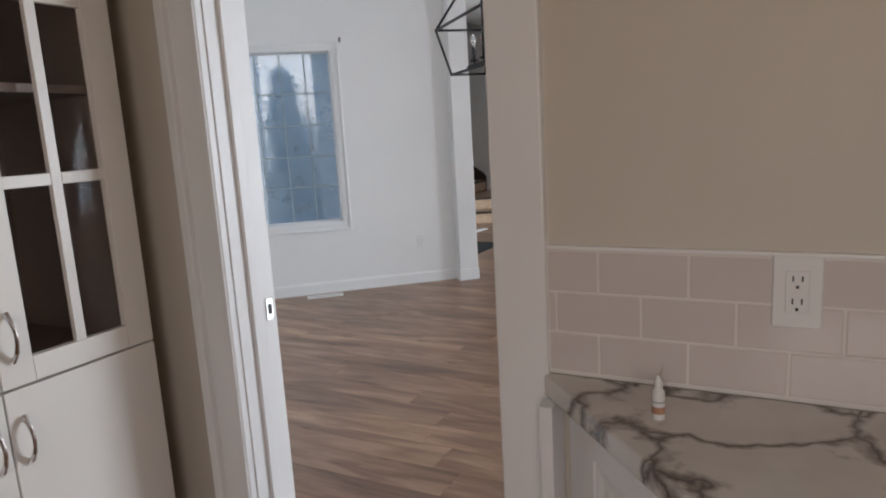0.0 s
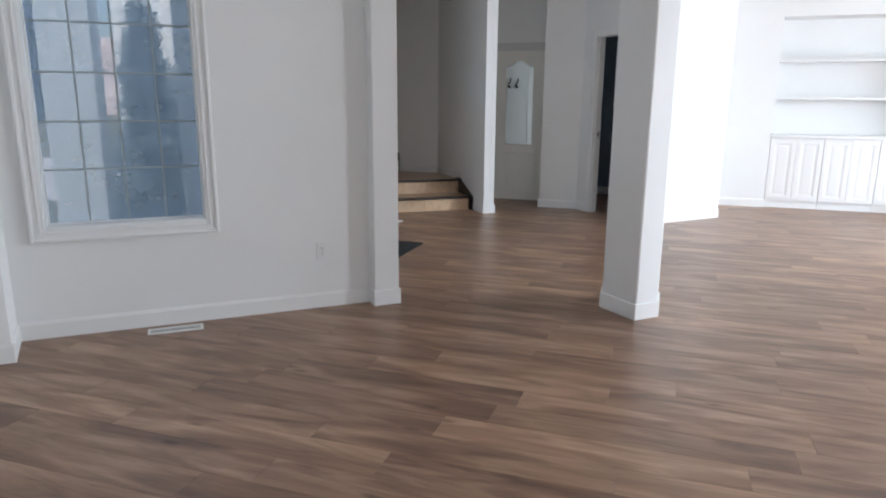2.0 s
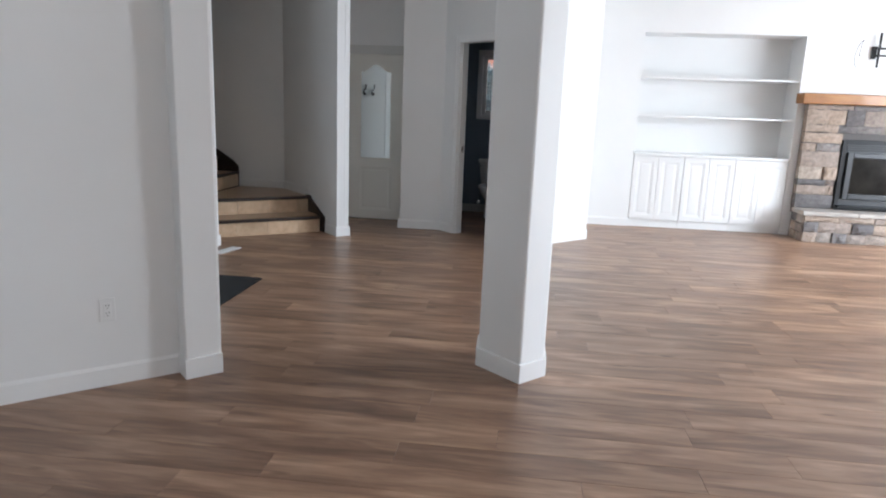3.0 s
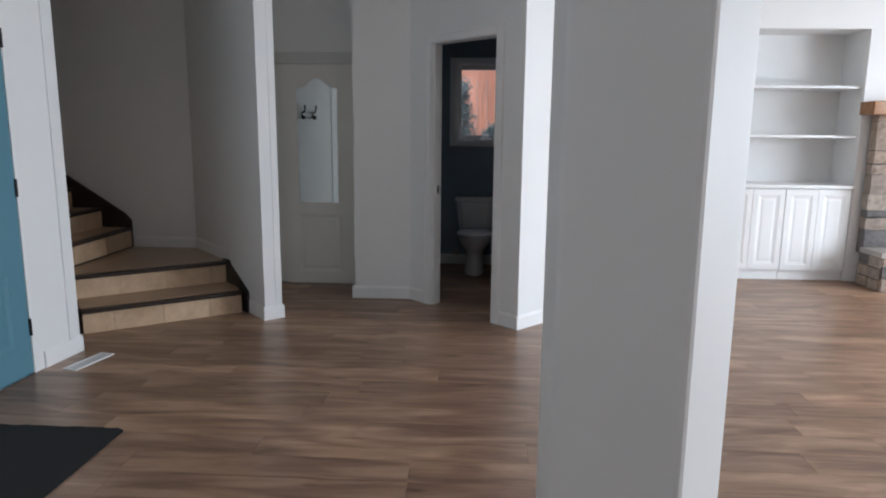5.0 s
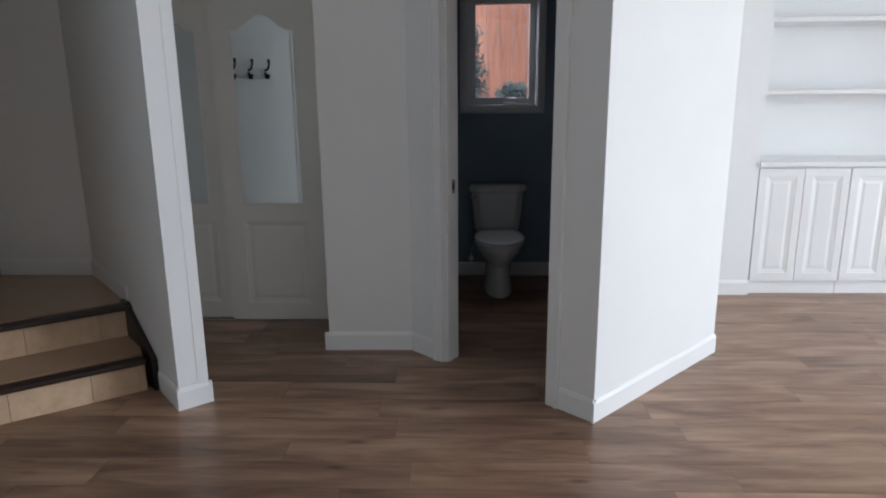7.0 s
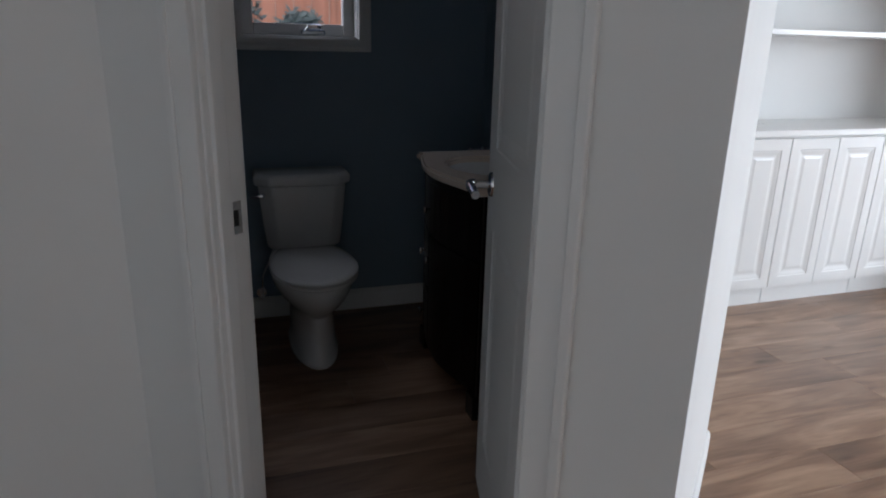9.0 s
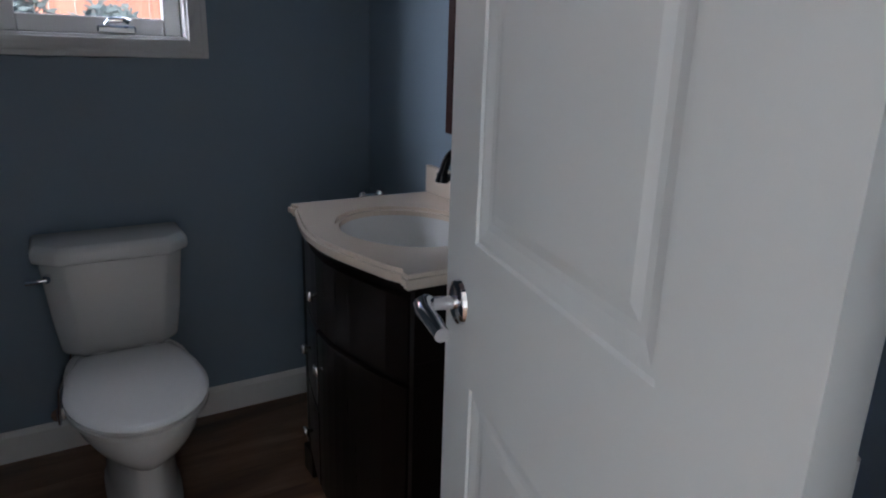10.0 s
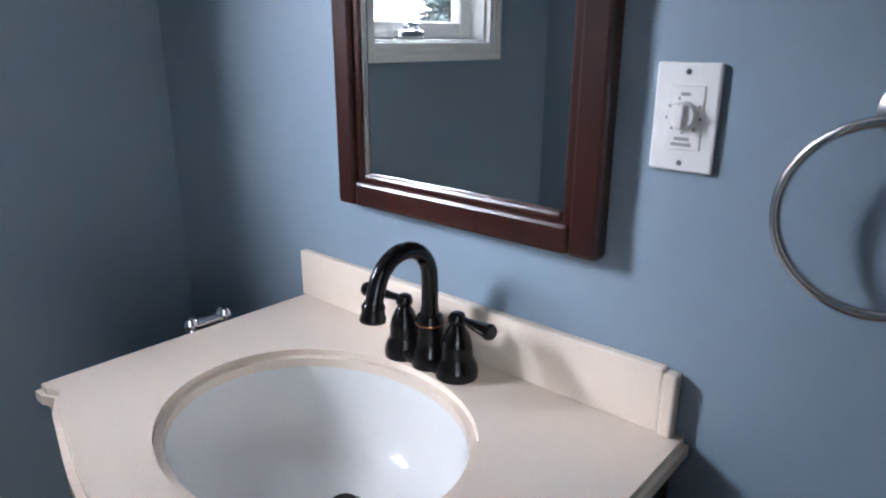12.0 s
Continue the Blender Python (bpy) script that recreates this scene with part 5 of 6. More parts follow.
bowl = loft(bmesh.new(), [bowl_loop(0.104, -0.09, -0.600, 0.0), bowl_loop(0.104, -0.09, -0.600, 0.014), bowl_loop(0.097, -0.10, -0.590, 0.024), bowl_loop(0.093, -0.10, -0.578, 0.09), bowl_loop(0.092, -0.10, -0.572, 0.18),
                          bowl_loop(0.098, -0.09, -0.585, 0.222), bowl_loop(0.122, -0.08, -0.630, 0.255), bowl_loop(0.149, -0.06, -0.672, 0.290), bowl_loop(0.167, -0.05, -0.702, 0.325), bowl_loop(0.175, -0.05, -0.714, 0.358), bowl_loop(0.176, -0.05, -0.715, 0.376), bowl_loop(0.172, -0.05, -0.712, 0.384)])
part("bowl", bowl, PORCELAIN, toilet, soft=True)
def lid_loop(grow, z):
    """A seat outline: straight across the back, widening to a round front."""
    w, back, wide, front = 0.178 + grow, -0.222 + grow, -0.47, -0.722 - grow
    loop = [(0.128 + grow, back, z), (0.153 + grow, -0.30, z), (0.170 + grow, -0.38, z)]
    for i in range(19):
        a = math.pi * i / 18
        loop.append((w * math.cos(a), wide - (wide - front) * math.sin(a), z))
    return loop + [(-0.170 - grow, -0.38, z), (-0.153 - grow, -0.30, z), (-0.128 - grow, back, z)]


seat = loft(bmesh.new(), [lid_loop(-0.008, 0.386), lid_loop(-0.001, 0.390), lid_loop(-0.001, 0.400), lid_loop(-0.007, 0.404)])
part("seat", seat, PORCELAIN, toilet, soft=True)
cover = loft(bmesh.new(), [lid_loop(-0.006, 0.406), lid_loop(0.0, 0.410), lid_loop(0.0, 0.417), lid_loop(-0.006, 0.423), lid_loop(-0.02, 0.426), lid_loop(-0.06, 0.428)])
part("seat_lid", cover, PORCELAIN, toilet, soft=True)
for x in (-0.07, 0.07):
    part("seat_hinge", block((x - 0.022, -0.232, 0.386), (x + 0.022, -0.205, 0.420), 0.006), PLASTIC, toilet)
valve = tube(bmesh.new(), [(-0.20, 0.0, 0.14), (-0.20, -0.05, 0.14)], 0.007, 8)
tube(valve, [(-0.20, -0.05, 0.13), (-0.20, -0.05, 0.16), (-0.19, -0.055, 0.25), (-0.15, -0.07, 0.34), (-0.14, -0.08, 0.385)], 0.006, 8)
lathe(valve, [(0, 0), (0.022, 0.0), (0.024, 0.004), (0, 0.006)], 14, pose(-0.20, 0.0, 0.14, 90, 0, 0))
tagged(part("supply_valve", valve, CHROME, toilet), "chrome water supply valve and hose")

# vanity: x' runs along the wall, front towards -x
van = thing("vanity_cabinet", (-0.480, 10.778, 0), "dark espresso bow-front vanity cabinet with nickel knobs", "vanity")


def bow(y, half, depth, swell, corner=0.05):
    """The front line of the bowed top: straight at the corners, a swelling between."""
    k = abs(y) / half
    if k > 0.94:
        return -depth
    u = k / 0.94
    return -depth - swell * (0.5 + 0.5 * math.cos(math.pi * u)) ** 0.75 + 0.012 * math.exp(-((u - 0.95) / 0.08) ** 2)


def bow_outline(half, depth, swell, n=36):
    pts = [(0.0, half), (0.0, -half)]
    for i in range(n + 1):
        y = -half + 2 * half * i / n
        pts.append((bow(y, half, depth, swell), y))
    return pts


part("body", prism(bmesh.new(), bow_outline(0.345, 0.440, 0.055), 0.09, 0.66), ESPRESSO, van)
apron = bmesh.new()
out_ = bow_outline(0.345, 0.440, 0.055)
in_ = [(-0.22 + (x + 0.22) * 0.93, y * 0.95) for x, y in out_]
low_o, top_o = [[apron.verts.new((x, y, z)) for x, y in out_] for z in (0.661, 0.836)]
low_i, top_i = [[apron.verts.new((x, y, z)) for x, y in in_] for z in (0.661, 0.836)]
for i in range(len(out_)):
    j = (i + 1) % len(out_)
    apron.faces.new((low_o[i], low_o[j], top_o[j], top_o[i]))
    apron.faces.new((low_i[j], low_i[i], top_i[i], top_i[j]))
    apron.faces.new((top_o[i], top_o[j], top_i[j], top_i[i]))
part("apron", apron, ESPRESSO, van)
for y0, y1, x0, x1 in ((0.27, 0.345, -0.455, -0.40), (-0.345, -0.27, -0.455, -0.40), (0.27, 0.345, -0.06, -0.005), (-0.345, -0.27, -0.06, -0.005)):
    part("leg", block((x0, y0, 0.0), (x1, y1, 0.09), 0.004), ESPRESSO, van)


def bow_panel(y0, y1, z0, z1, proud):
    """A door or drawer front that follows the bow."""
    bm = bmesh.new()
    n = 10
    rows = []
    for i in range(n + 1):
        y = y0 + (y1 - y0) * i / n
        x = bow(y, 0.345, 0.440, 0.055)
        rows.append([bm.verts.new((x + 0.002, y, z0)), bm.verts.new((x - proud, y, z0 + 0.004)), bm.verts.new((x - proud, y, z1 - 0.004)), bm.verts.new((x + 0.002, y, z1))])
    for a, b in zip(rows, rows[1:]):
        for k in range(3):
            bm.faces.new((a[k], a[k + 1], b[k + 1], b[k]))
    bm.faces.new(rows[0]), bm.faces.new(rows[-1][::-1])
    return bm


def knob(parent, y, z, wide=0.026):
    x = bow(y, 0.345, 0.440, 0.055) - 0.014
    bm = tube(bmesh.new(), [(x, y, z), (x - 0.016, y, z)], 0.005, 10)
    box(bm, (x - 0.026, y - wide / 2, z - 0.013), (x - 0.015, y + wide / 2, z + 0.013), 0.004)
    part("knob", bm, NICKEL, parent, "brushed nickel knob", soft=True)


d = part("drawer_front", bow_panel(-0.318, 0.318, 0.606, 0.805, 0.012), ESPRESSO, van)
knob(d, 0.05, 0.70)
for z0, z1, z in ((0.362, 0.594, 0.495), (0.115, 0.350, 0.232)):
    d = part("drawer_front", bow_panel(0.075, 0.318, z0, z1, 0.012), ESPRESSO, van)
    knob(d, 0.18, z)
door = part("door", bow_panel(-0.318, 0.063, 0.115, 0.594, 0.012), ESPRESSO, van)
knob(door, 0.01, 0.51)
top = thing("washbasin_counter", (-0.480, 10.778, 0.836), "cream cultured marble basin counter with backsplash", "counter")


def oval(cx, cy, a, b, n=48):
    return [(cx + a * math.cos(2 * math.pi * i / n), cy + b * math.sin(2 * math.pi * i / n)) for i in range(n)]


SX, SY = -0.272, 0.005


def top_layer(name, half, depth, swell, z0, z1, hole=None):
    """A bowed slab, with an oval hole for the basin."""
    slab = bmesh.new()
    outline = bow_outline(half, depth, swell)
    o_lo = [slab.verts.new((x, y, z0)) for x, y in outline]
    o_hi = [slab.verts.new((x, y, z1)) for x, y in outline]
    n = len(outline)
    for i in range(n):
        slab.faces.new((o_lo[i], o_lo[(i + 1) % n], o_hi[(i + 1) % n], o_hi[i]))
    h_lo = [slab.verts.new((x, y, z0)) for x, y in oval(SX, SY, *hole)]
    h_hi = [slab.verts.new((x, y, z1)) for x, y in oval(SX, SY, *hole)]
    for i in range(48):
        slab.faces.new((h_lo[i], h_hi[i], h_hi[(i + 1) % 48], h_lo[(i + 1) % 48]))
    for outer, inner in ((o_lo, h_lo), (o_hi, h_hi)):
        edges = []
        for loop in (outer, inner):
            for i in range(len(loop)):
                e = slab.edges.get((loop[i], loop[(i + 1) % len(loop)]))
                edges.append(e)
        bmesh.ops.triangle_fill(slab, edges=edges, use_beauty=True)
    part(name, slab, TOPSTONE, top)


top_layer("lower_edge", 0.358, 0.463, 0.058, 0.0, 0.010, (0.169, 0.208))
top_layer("middle_edge", 0.364, 0.472, 0.060, 0.010, 0.024, (0.169, 0.208))
top_layer("slab", 0.358, 0.465, 0.058, 0.024, 0.034, (0.180, 0.219))
part("backsplash", block((-0.016, -0.328, 0.034), (0.0, 0.364, 0.120), 0.003), TOPSTONE, top)
part("backsplash", block((-0.020, -0.346, 0.034), (0.0, -0.329, 0.116), 0.003), TOPSTONE, top)
basin = bmesh.new()
prof = [(1.0, 0.010), (0.985, -0.010), (0.95, -0.045), (0.86, -0.080), (0.66, -0.106), (0.36, -0.118), (0.13, -0.122)]
rings = [[basin.verts.new((SX + 0.045 * (1 - k) + 0.169 * k * math.cos(2 * math.pi * i / 48), SY + 0.208 * k * math.sin(2 * math.pi * i / 48), z)) for i in range(48)] for k, z in prof]
for a, b in zip(rings, rings[1:]):
    for i in range(48):
        basin.faces.new((a[i], a[(i + 1) % 48], b[(i + 1) % 48], b[i]))
basin.faces.new(rings[-1])
ob = part("basin", basin, PORCELAIN, top, "white oval undermount basin", soft=True)
part("drain", lathe(bmesh.new(), [(0, -0.112), (0.018, -0.113), (0.021, -0.117), (0.024, -0.1195), (0.027, -0.121)], 24, pose(SX + 0.04, SY, 0)), BRONZE, top, "dark bronze drain", soft=True)

fau = thing("faucet", (-0.545, 10.776, 0.870), "black bronze centerset faucet with two lever handles", "faucet")
basep = bmesh.new()
for y in (-0.051, 0.051):
    lathe(basep, [(0.0305, 0.0), (0.031, 0.006), (0.030, 0.014), (0.027, 0.022), (0.0235, 0.028), (0.0225, 0.032), (0.022, 0.046), (0.0195, 0.058), (0.0155, 0.068), (0.0115, 0.075), (0.0095, 0.079)], 24, pose(0, y, 0))
    lathe(basep, [(0.0095, 0.078), (0.0125, 0.082), (0.0130, 0.088), (0.0105, 0.094), (0.006, 0.0965), (0, 0.097)], 20, pose(0, y, 0))
box(basep, (-0.024, -0.051, 0.0), (0.024, 0.051, 0.020), 0.008)
part("base", basep, BRONZE, fau, soft=True)
part("column", lathe(bmesh.new(), [(0.027, 0.0), (0.026, 0.020), (0.0205, 0.030), (0.0195, 0.062), (0.0205, 0.064), (0.0205, 0.070), (0.0185, 0.078), (0.0135, 0.082), (0.0125, 0.092)], 24), BRONZE, fau, soft=True)
COPPER = metal("worn_copper", (0.30, 0.12, 0.07), 0.3)
part("collar", lathe(bmesh.new(), [(0.0207, 0.0650), (0.0211, 0.0662), (0.0207, 0.0674)], 22), COPPER, fau, "worn copper collar")
arc = [(0, 0, 0.085), (0, 0, 0.125)]
for i in range(1, 13):
    a = math.pi * i / 13
    arc.append((-0.052 + 0.052 * math.cos(a), 0, 0.134 + 0.052 * math.sin(a)))
arc += [(-0.106, 0, 0.134), (-0.110, 0, 0.122)]
part("spout", tube(bmesh.new(), arc, 0.0122, 18), BRONZE, fau, soft=True)
part("spout_tip", lathe(bmesh.new(), [(0.0128, 0.026), (0.0155, 0.022), (0.0160, 0.018), (0.0150, 0.014), (0.0178, 0.004), (0.0172, 0.0), (0, 0.0)], 18, pose(-0.111, 0, 0.104, 0, 6, 0)), BRONZE, fau, soft=True)
for y, s in ((-0.051, -1), (0.051, 1)):
    lv = tube(bmesh.new(), [(0, y + s * 0.008, 0.088), (-0.004, y + s * 0.022, 0.089), (-0.008, y + s * 0.040, 0.090), (-0.012, y + s * 0.058, 0.091), (-0.0135, y + s * 0.066, 0.091), (-0.0145, y + s * 0.071, 0.091)],
              [0.0052, 0.0058, 0.0076, 0.0098, 0.0118, 0.0095], 14)
    part("lever", lv, BRONZE, fau, "black bronze lever", soft=True)

mir = thing("mirror", (-0.480, 10.776, 1.070), "rectangular wall mirror in a dark cherry wood frame", "mirror")
MW, MH = 0.468, 0.70
part("glass", block((-0.012, -MW / 2 + 0.05, 0.05), (-0.008, MW / 2 - 0.05, MH - 0.05)), MIRROR, mir, "silvered mirror glass")
outer = bmesh.new()
for lo, hi in (((-0.030, -MW / 2, 0), (0, -MW / 2 + 0.040, MH)), ((-0.030, MW / 2 - 0.040, 0), (0, MW / 2, MH)), ((-0.0295, -MW / 2 + 0.040, 0), (0, MW / 2 - 0.040, 0.040)), ((-0.0295, -MW / 2 + 0.040, MH - 0.040), (0, MW / 2 - 0.040, MH))):
    box(outer, lo, hi, 0.006)
part("frame", outer, CHERRY, mir)
inner = bmesh.new()
for lo, hi in (((-0.022, -MW / 2 + 0.038, 0.038), (-0.008, -MW / 2 + 0.054, MH - 0.038)), ((-0.022, MW / 2 - 0.054, 0.038), (-0.008, MW / 2 - 0.038, MH - 0.038)), ((-0.0215, -MW / 2 + 0.054, 0.038), (-0.008, MW / 2 - 0.054, 0.052)), ((-0.0215, -MW / 2 + 0.054, MH - 0.052), (-0.008, MW / 2 - 0.054, MH - 0.038))):
    box(inner, lo, hi, 0.005)
part("inner_moulding", inner, CHERRY, mir)

timer = thing("fan_timer_switch", (-0.480, 10.463, 1.246), "white wall plate with a round fan timer dial", "timer switch")
part("plate", block((-0.007, -0.035, -0.0575), (0, 0.035, 0.0575), 0.003), PLASTIC, timer)
part("insert", block((-0.0085, -0.020, -0.034), (-0.0065, 0.017, 0.034), 0.001), PLASTIC, timer)
part("dial", lathe(bmesh.new(), [(0.0155, 0.0), (0.015, 0.007), (0.0135, 0.009), (0, 0.009)], 24, pose(-0.0085, 0, 0.003, 0, -90, 0)), PLASTIC, timer, "white round dial", soft=True)
part("grip", block((-0.022, -0.0035, -0.009), (-0.0165, 0.0035, 0.015), 0.001), PLASTIC, timer)
for a in range(8):
    an = radians(20 + 40 * a)
    y, z = 0.0185 * math.sin(an), 0.003 + 0.0185 * math.cos(an)
    part("mark", block((-0.0090, y - 0.0015, z - 0.0015), (-0.0084, y + 0.0015, z + 0.0015)), GREYMARK, timer)
for z, w in ((0.025, 0.005), (-0.022, 0.008), (-0.028, 0.011)):
    part("print", block((-0.0090, -w, z - 0.0018), (-0.0084, w, z + 0.0018)), GREYMARK, timer)
for z in (0.048, -0.048):
    part("screw", lathe(bmesh.new(), [(0, 0.001), (0.003, 0.0006), (0.0034, -0.001)], 10, pose(-0.0072, 0, z, 0, -90, 0)), NICKEL, timer)

ringt = thing("towel_ring", (-0.480, 10.264, 1.268), "brushed nickel towel ring on the blue wall", "towel ring")
part("mount", lathe(bmesh.new(), [(0.026, 0.0), (0.026, 0.006), (0.016, 0.012), (0.010, 0.030), (0.011, 0.052), (0.006, 0.058), (0, 0.058)], 24, pose(0, 0, 0, 0, -90, 0)), NICKEL, ringt, soft=True)
part("ring", tube(bmesh.new(), [(-0.047, 0.086 * math.sin(2 * math.pi * i / 48), -0.092 + 0.086 * math.cos(2 * math.pi * i / 48)) for i in range(48)], 0.0052, 12, True), NICKEL, ringt, soft=True)

tp = thing("toilet_paper_holder", (-0.672, 11.115, 0.812), "chrome toilet paper holder on the vanity side", "paper holder")
part("post", tube(bmesh.new(), [(-0.032, 0.0, 0.02), (-0.032, 0.06, 0.045)], 0.008, 12), CHROME, tp, soft=True)
part("post", tube(bmesh.new(), [(0.032, 0.0, 0.02), (0.032, 0.06, 0.045)], 0.008, 12), CHROME, tp, soft=True)
part("spindle", tube(bmesh.new(), [(-0.032, 0.06, 0.05), (0.032, 0.06, 0.05)], 0.009, 14), CHROME, tp, soft=True)
part("knuckle", lathe(bmesh.new(), [(0, -0.014), (0.010, -0.010), (0.014, 0), (0.010, 0.010), (0, 0.014)], 16, pose(0.032, 0.06, 0.055)), CHROME, tp, soft=True)
part("knuckle", lathe(bmesh.new(), [(0, -0.014), (0.010, -0.010), (0.014, 0), (0.010, 0.010), (0, 0.014)], 16, pose(-0.032, 0.06, 0.055)), CHROME, tp, soft=True)

# ---- outside ----
for px, py, pt in ((-5.43, 5.80, 36), (-4.32, 5.98, 36)):
    post = thing("porch_post", (px, py, -0.45), "pale blue-grey square porch post outside the window", "post", "porch posts", turn=pt)
    part("shaft", block((-0.19, -0.19, 0.30), (0.19, 0.19, 3.4), 0.012), POST, post)
    part("plinth", block((-0.22, -0.22, 0.0), (0.22, 0.22, 0.30), 0.012), POST, post)


def conifer(at, height, radius, seed, label, spread=1.0):
    """A conifer: a trunk, drooping limbs in whorls, and many small needle clumps with gaps."""
    r = random.Random(seed)
    t = thing("conifer", at, label, "tree", "conifers")
    trunk = tube(bmesh.new(), [(0, 0, 0), (0.02, 0.01, height * 0.35), (0, 0.02, height * 0.7), (0, 0, height * 0.97)], [radius * 0.09, radius * 0.07, radius * 0.04, 0.01], 10)
    tips = []
    z = height * 0.06
    while z < height * 0.97:
        reach = radius * (1 - z / height) ** 0.8 * r.uniform(0.8, 1.1) + 0.05
        for k in range(13):
            a = r.uniform(0, 2 * math.pi)
            e = reach * r.uniform(0.75, 1.1)
            tip = Vector((e * math.cos(a), e * math.sin(a), z - 0.12 * e))
            tube(trunk, [(0, 0, z), tuple(tip * 0.5 + Vector((0, 0, z * 0.5 + 0.02))), tuple(tip)], [0.02, 0.012, 0.004], 5)
            tips.append((Vector((0, 0, z)), tip))
        z += height * 0.026
    part("trunk", trunk, BARK, t)
    verts, faces = [], []
    for base_, tip in tips:
        n = max(40, int((tip - base_).length * 330 / spread))
        for i in range(n):
            k = r.uniform(0.2, 1.05)
            c = base_.lerp(tip, k) + Vector((r.gauss(0, 0.05), r.gauss(0, 0.05), r.gauss(-0.03, 0.05)))
            s = r.uniform(0.016, 0.042) * spread
            d1 = Vector((r.gauss(0, 1), r.gauss(0, 1), r.gauss(-0.3, 0.6))).normalized() * s
            d2 = d1.orthogonal().normalized() * s * 0.4
            o = len(verts)
            verts += [tuple(c - d1), tuple(c + d2), tuple(c + d1), tuple(c - d2)]
            faces.append((o, o + 1, o + 2, o + 3))
    mesh = bpy.data.meshes.new("mesh")
    mesh.from_pydata(verts, [], faces)
    mesh.materials.append(LEAF)
    crown = new("crown", mesh)
    crown.parent = t
    return t


conifer((-6.6, 7.86, -0.45), 2.96, 0.50, 5, "narrow dense blue-green conifer outside the dining window")
conifer((-6.25, 7.10, -0.45), 0.95, 0.75, 6, "low dark shrub beside the porch")
conifer((-5.75, 7.40, -0.45), 0.85, 0.70, 7, "low dark shrub beside the porch")
conifer((-1.15, 13.5, -0.45), 1.95, 0.6, 16, "grey-green shrub before the cedar fence")
conifer((-1.66, 13.3, -0.45), 2.6, 0.42, 15, "grey-green shrub before the cedar fence")
conifer((-30.0, 36.0, -0.45), 9.0, 2.6, 8, "tall distant conifer beyond the lawn", 3.0)
conifer((-42.0, 36.0, -0.45), 10.0, 3.0, 9, "tall distant conifer beyond the lawn", 3.0)
conifer((-24.0, 40.0, -0.45), 9.0, 2.6, 12, "tall distant conifer beyond the lawn", 3.0)
PALE_STONE = painted("pale_garden_stone", (0.72, 0.71, 0.70), 0.8, 0.1, 40, 0.5)
HILL = painted("bare_winter_hillside", (0.44, 0.36, 0.33), 0.95, 0.25, 2, 0.3, big=0.12)
ridge = bmesh.new()
rr = random.Random(2)
prev = None
for i in range(60):
    a = math.pi * 0.45 + math.pi * 0.6 * i / 59
    d = 75.0
    h = 6.0 + 2.2 * math.sin(i * 0.7) + rr.uniform(-0.7, 0.7)
    cur = [ridge.verts.new((d * math.cos(a), d * math.sin(a), -0.5)), ridge.verts.new(((d + 10) * math.cos(a), (d + 10) * math.sin(a), h)), ridge.verts.new(((d + 40) * math.cos(a), (d + 40) * math.sin(a), -0.5))]
    if prev:
        for k in range(2):
            ridge.faces.new((prev[k], cur[k], cur[k + 1], prev[k + 1]))
    prev = cur
tagged(part("backdrop", ridge, HILL), "low bare brown hillside beyond the lawn", "hill", kind="structure")
tagged(part("driveway", prism(bmesh.new(), [(-40, 14), (-8, 10), (-8, 13), (-40, 24)], -0.449, -0.44), CONCRETE), "pale concrete driveway across the lawn", "driveway", kind="structure")
stone_bm = bmesh.new()
bmesh.ops.create_icosphere(stone_bm, subdivisions=3, radius=0.17)
stone_rnd = random.Random(11)
for vert in stone_bm.verts:
    vert.co *= stone_rnd.uniform(0.92, 1.06)
    vert.co.z = max(vert.co.z * 0.7, -0.06)
stone = thing("garden_stone", (-5.42, 6.62, -0.39), "pale whitish garden stone beside the porch shrubs", "stone")
part("stone", stone_bm, PALE_STONE, stone, soft=True)

fence = thing("board_fence", (-2.75, 14.2, -0.45), "red cedar board fence behind the bathroom window", "fence")
brd = finish(block((-0.068, -0.011, 0.05), (0.068, 0.011, 3.1), 0.003), FENCE)
for i in range(38):
    o = new("board", brd)
    o.parent = fence
    o.location = (i * 0.142, (i % 2) * 0.004, 0)
for z in (0.4, 1.5, 2.6):
    part("rail", block((-0.07, 0.016, z), (6.2, 0.055, z + 0.09)), FENCE, fence)

# floor: planks last
FOOTPRINT = [(2.70, -1.70), (2.70, 1.36), (5.60, 1.36), (5.60, 11.70), (-2.10, 11.70), (-2.10, 10.95), (-7.62, 10.95), (-7.62, 8.40), (-4.08, 8.40), (-4.08, 6.15),
             (-3.02, 5.72), (-2.98, 5.48), (-4.37, 4.27), (-4.34, 3.66), (-2.46, 1.80), (-2.46, -1.70)]
floor = tagged(part("floor", prism(bmesh.new(), FOOTPRINT, -0.44, -0.006), SUBFLOOR), "brown wood-look plank floor", "floor", kind="structure")


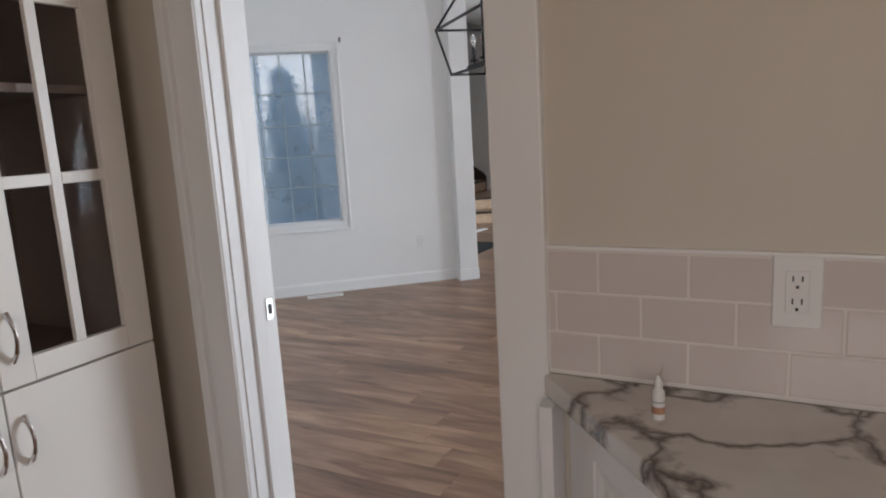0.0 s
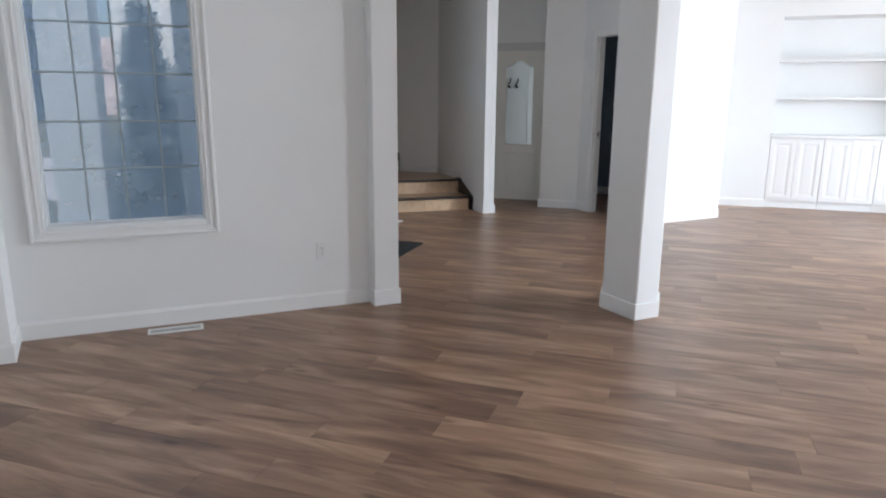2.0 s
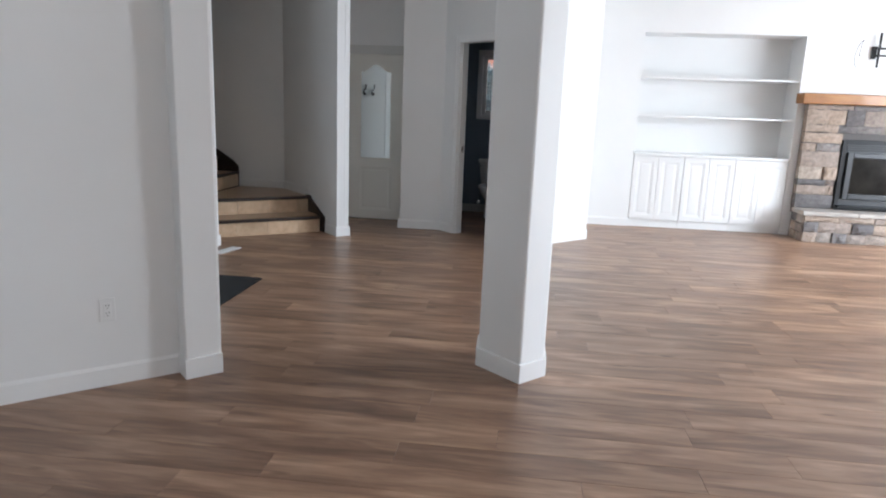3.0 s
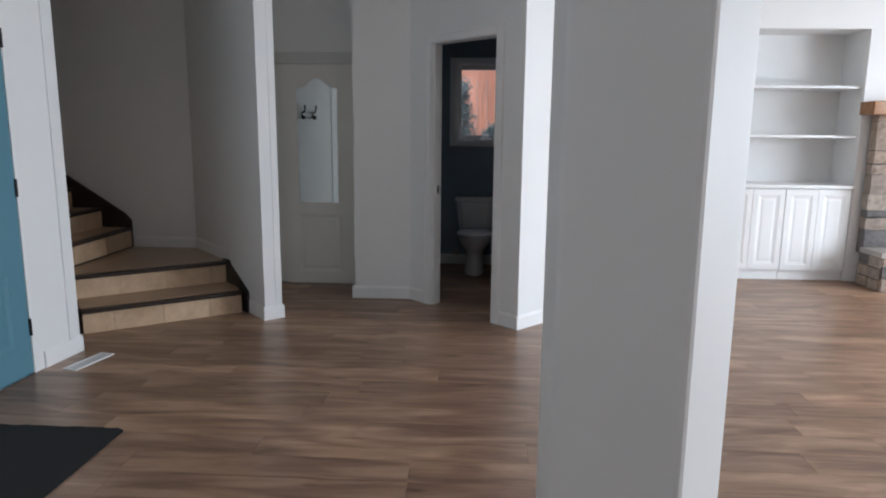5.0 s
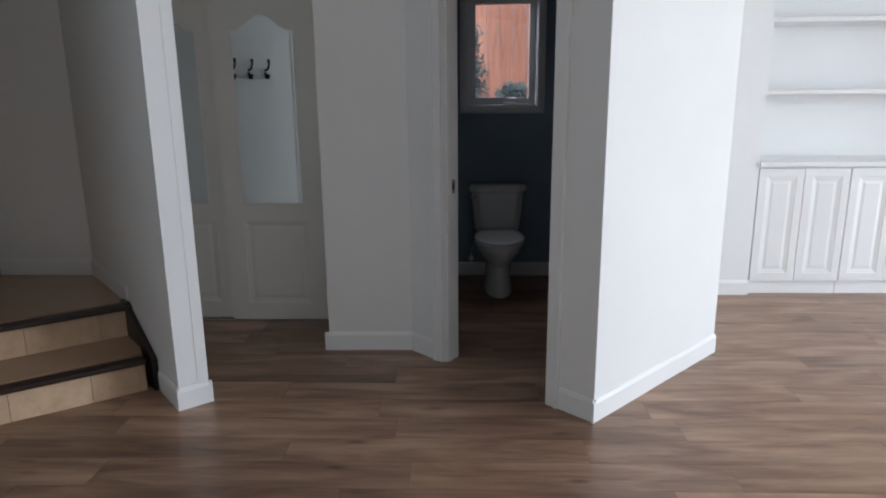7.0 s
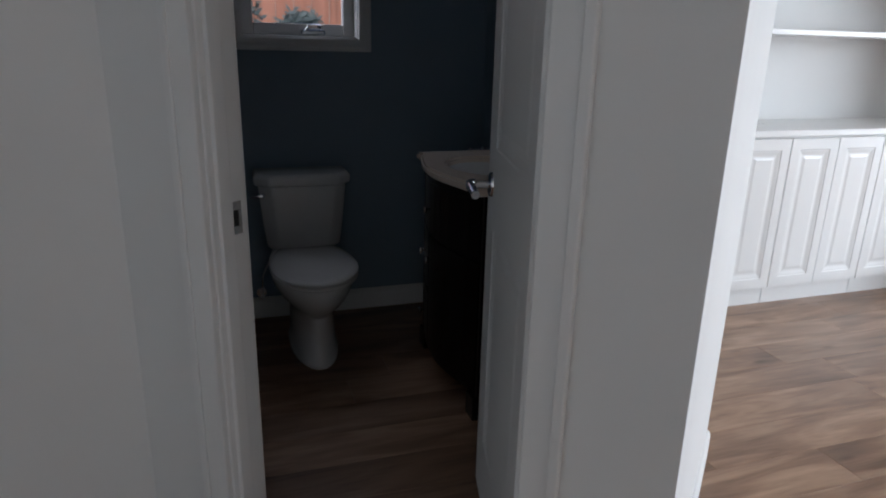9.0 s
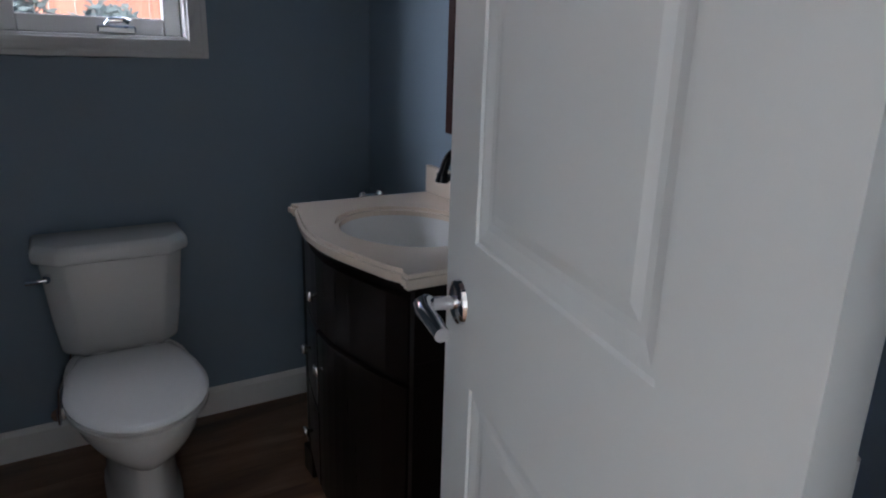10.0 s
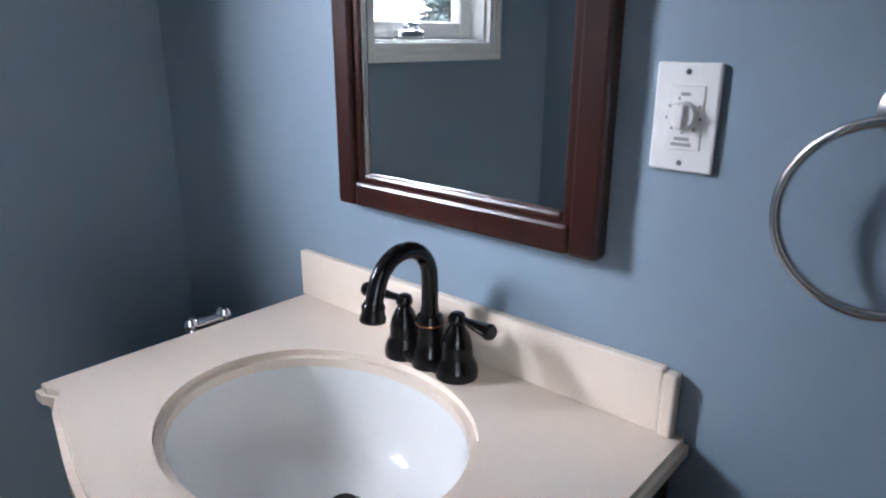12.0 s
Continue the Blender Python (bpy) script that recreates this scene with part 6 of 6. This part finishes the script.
def spans(y):
    """Where the house's footprint is crossed along x at y."""
    cuts = []
    for (xa, ya), (xb, yb) in zip(FOOTPRINT, FOOTPRINT[1:] + FOOTPRINT[:1]):
        if (ya > y) != (yb > y):
            cuts.append(xa + (xb - xa) * (y - ya) / (yb - ya))
    cuts.sort()
    return list(zip(cuts[::2], cuts[1::2]))


PLANK_W, PLANK_L, GAP = 0.182, 1.22, 0.0004


def plank_mesh(bm, x0, x1, y0, y1):
    e = 0.0008
    low = [bm.verts.new((x, y, -0.006)) for x, y in ((x0, y0), (x1, y0), (x1, y1), (x0, y1))]
    mid = [bm.verts.new((x, y, -e)) for x, y in ((x0, y0), (x1, y0), (x1, y1), (x0, y1))]
    top = [bm.verts.new((x, y, 0)) for x, y in ((x0 + e, y0 + e), (x1 - e, y0 + e), (x1 - e, y1 - e), (x0 + e, y1 - e))]
    for a, b in ((low, mid), (mid, top)):
        for i in range(4):
            j = (i + 1) % 4
            bm.faces.new((a[i], a[j], b[j], b[i]))
    bm.faces.new(top)


one = bmesh.new()
plank_mesh(one, -PLANK_L / 2 + GAP, PLANK_L / 2 - GAP, -PLANK_W / 2 + GAP, PLANK_W / 2 - GAP)
one_mesh = finish(one, PLANK)
far = bmesh.new()
rnd = random.Random(4)
count = 0
row_y = -1.7
while row_y < 11.60:
    shift = rnd.random() * PLANK_L
    for start, stop in spans(row_y + PLANK_W / 2):
        x = -7.7 - shift
        while x < stop:
            a, b = max(x, start), min(x + PLANK_L, stop)
            whole = b - a > PLANK_L - 1e-6
            if b - a > 0.03:
                near = -3.6 < (a + b) / 2 < 0.75 and 1.3 < row_y < 11.6
                if near and count < 300:
                    if whole:
                        ob = new("plank", one_mesh)
                    else:
                        cut = bmesh.new()
                        plank_mesh(cut, (a - b) / 2 + GAP, (b - a) / 2 - GAP, -PLANK_W / 2 + GAP, PLANK_W / 2 - GAP)
                        ob = new("plank", finish(cut, PLANK))
                    ob.parent = floor
                    ob.location = ((a + b) / 2, row_y + PLANK_W / 2, 0)
                    count += 1
                else:
                    plank_mesh(far, a + GAP, b - GAP, row_y + GAP, row_y + PLANK_W - GAP)
            x += PLANK_L
    row_y += PLANK_W
ob = part("planks_beyond", far, PLANK_FAR, floor)
ob["kind"] = "stuff"
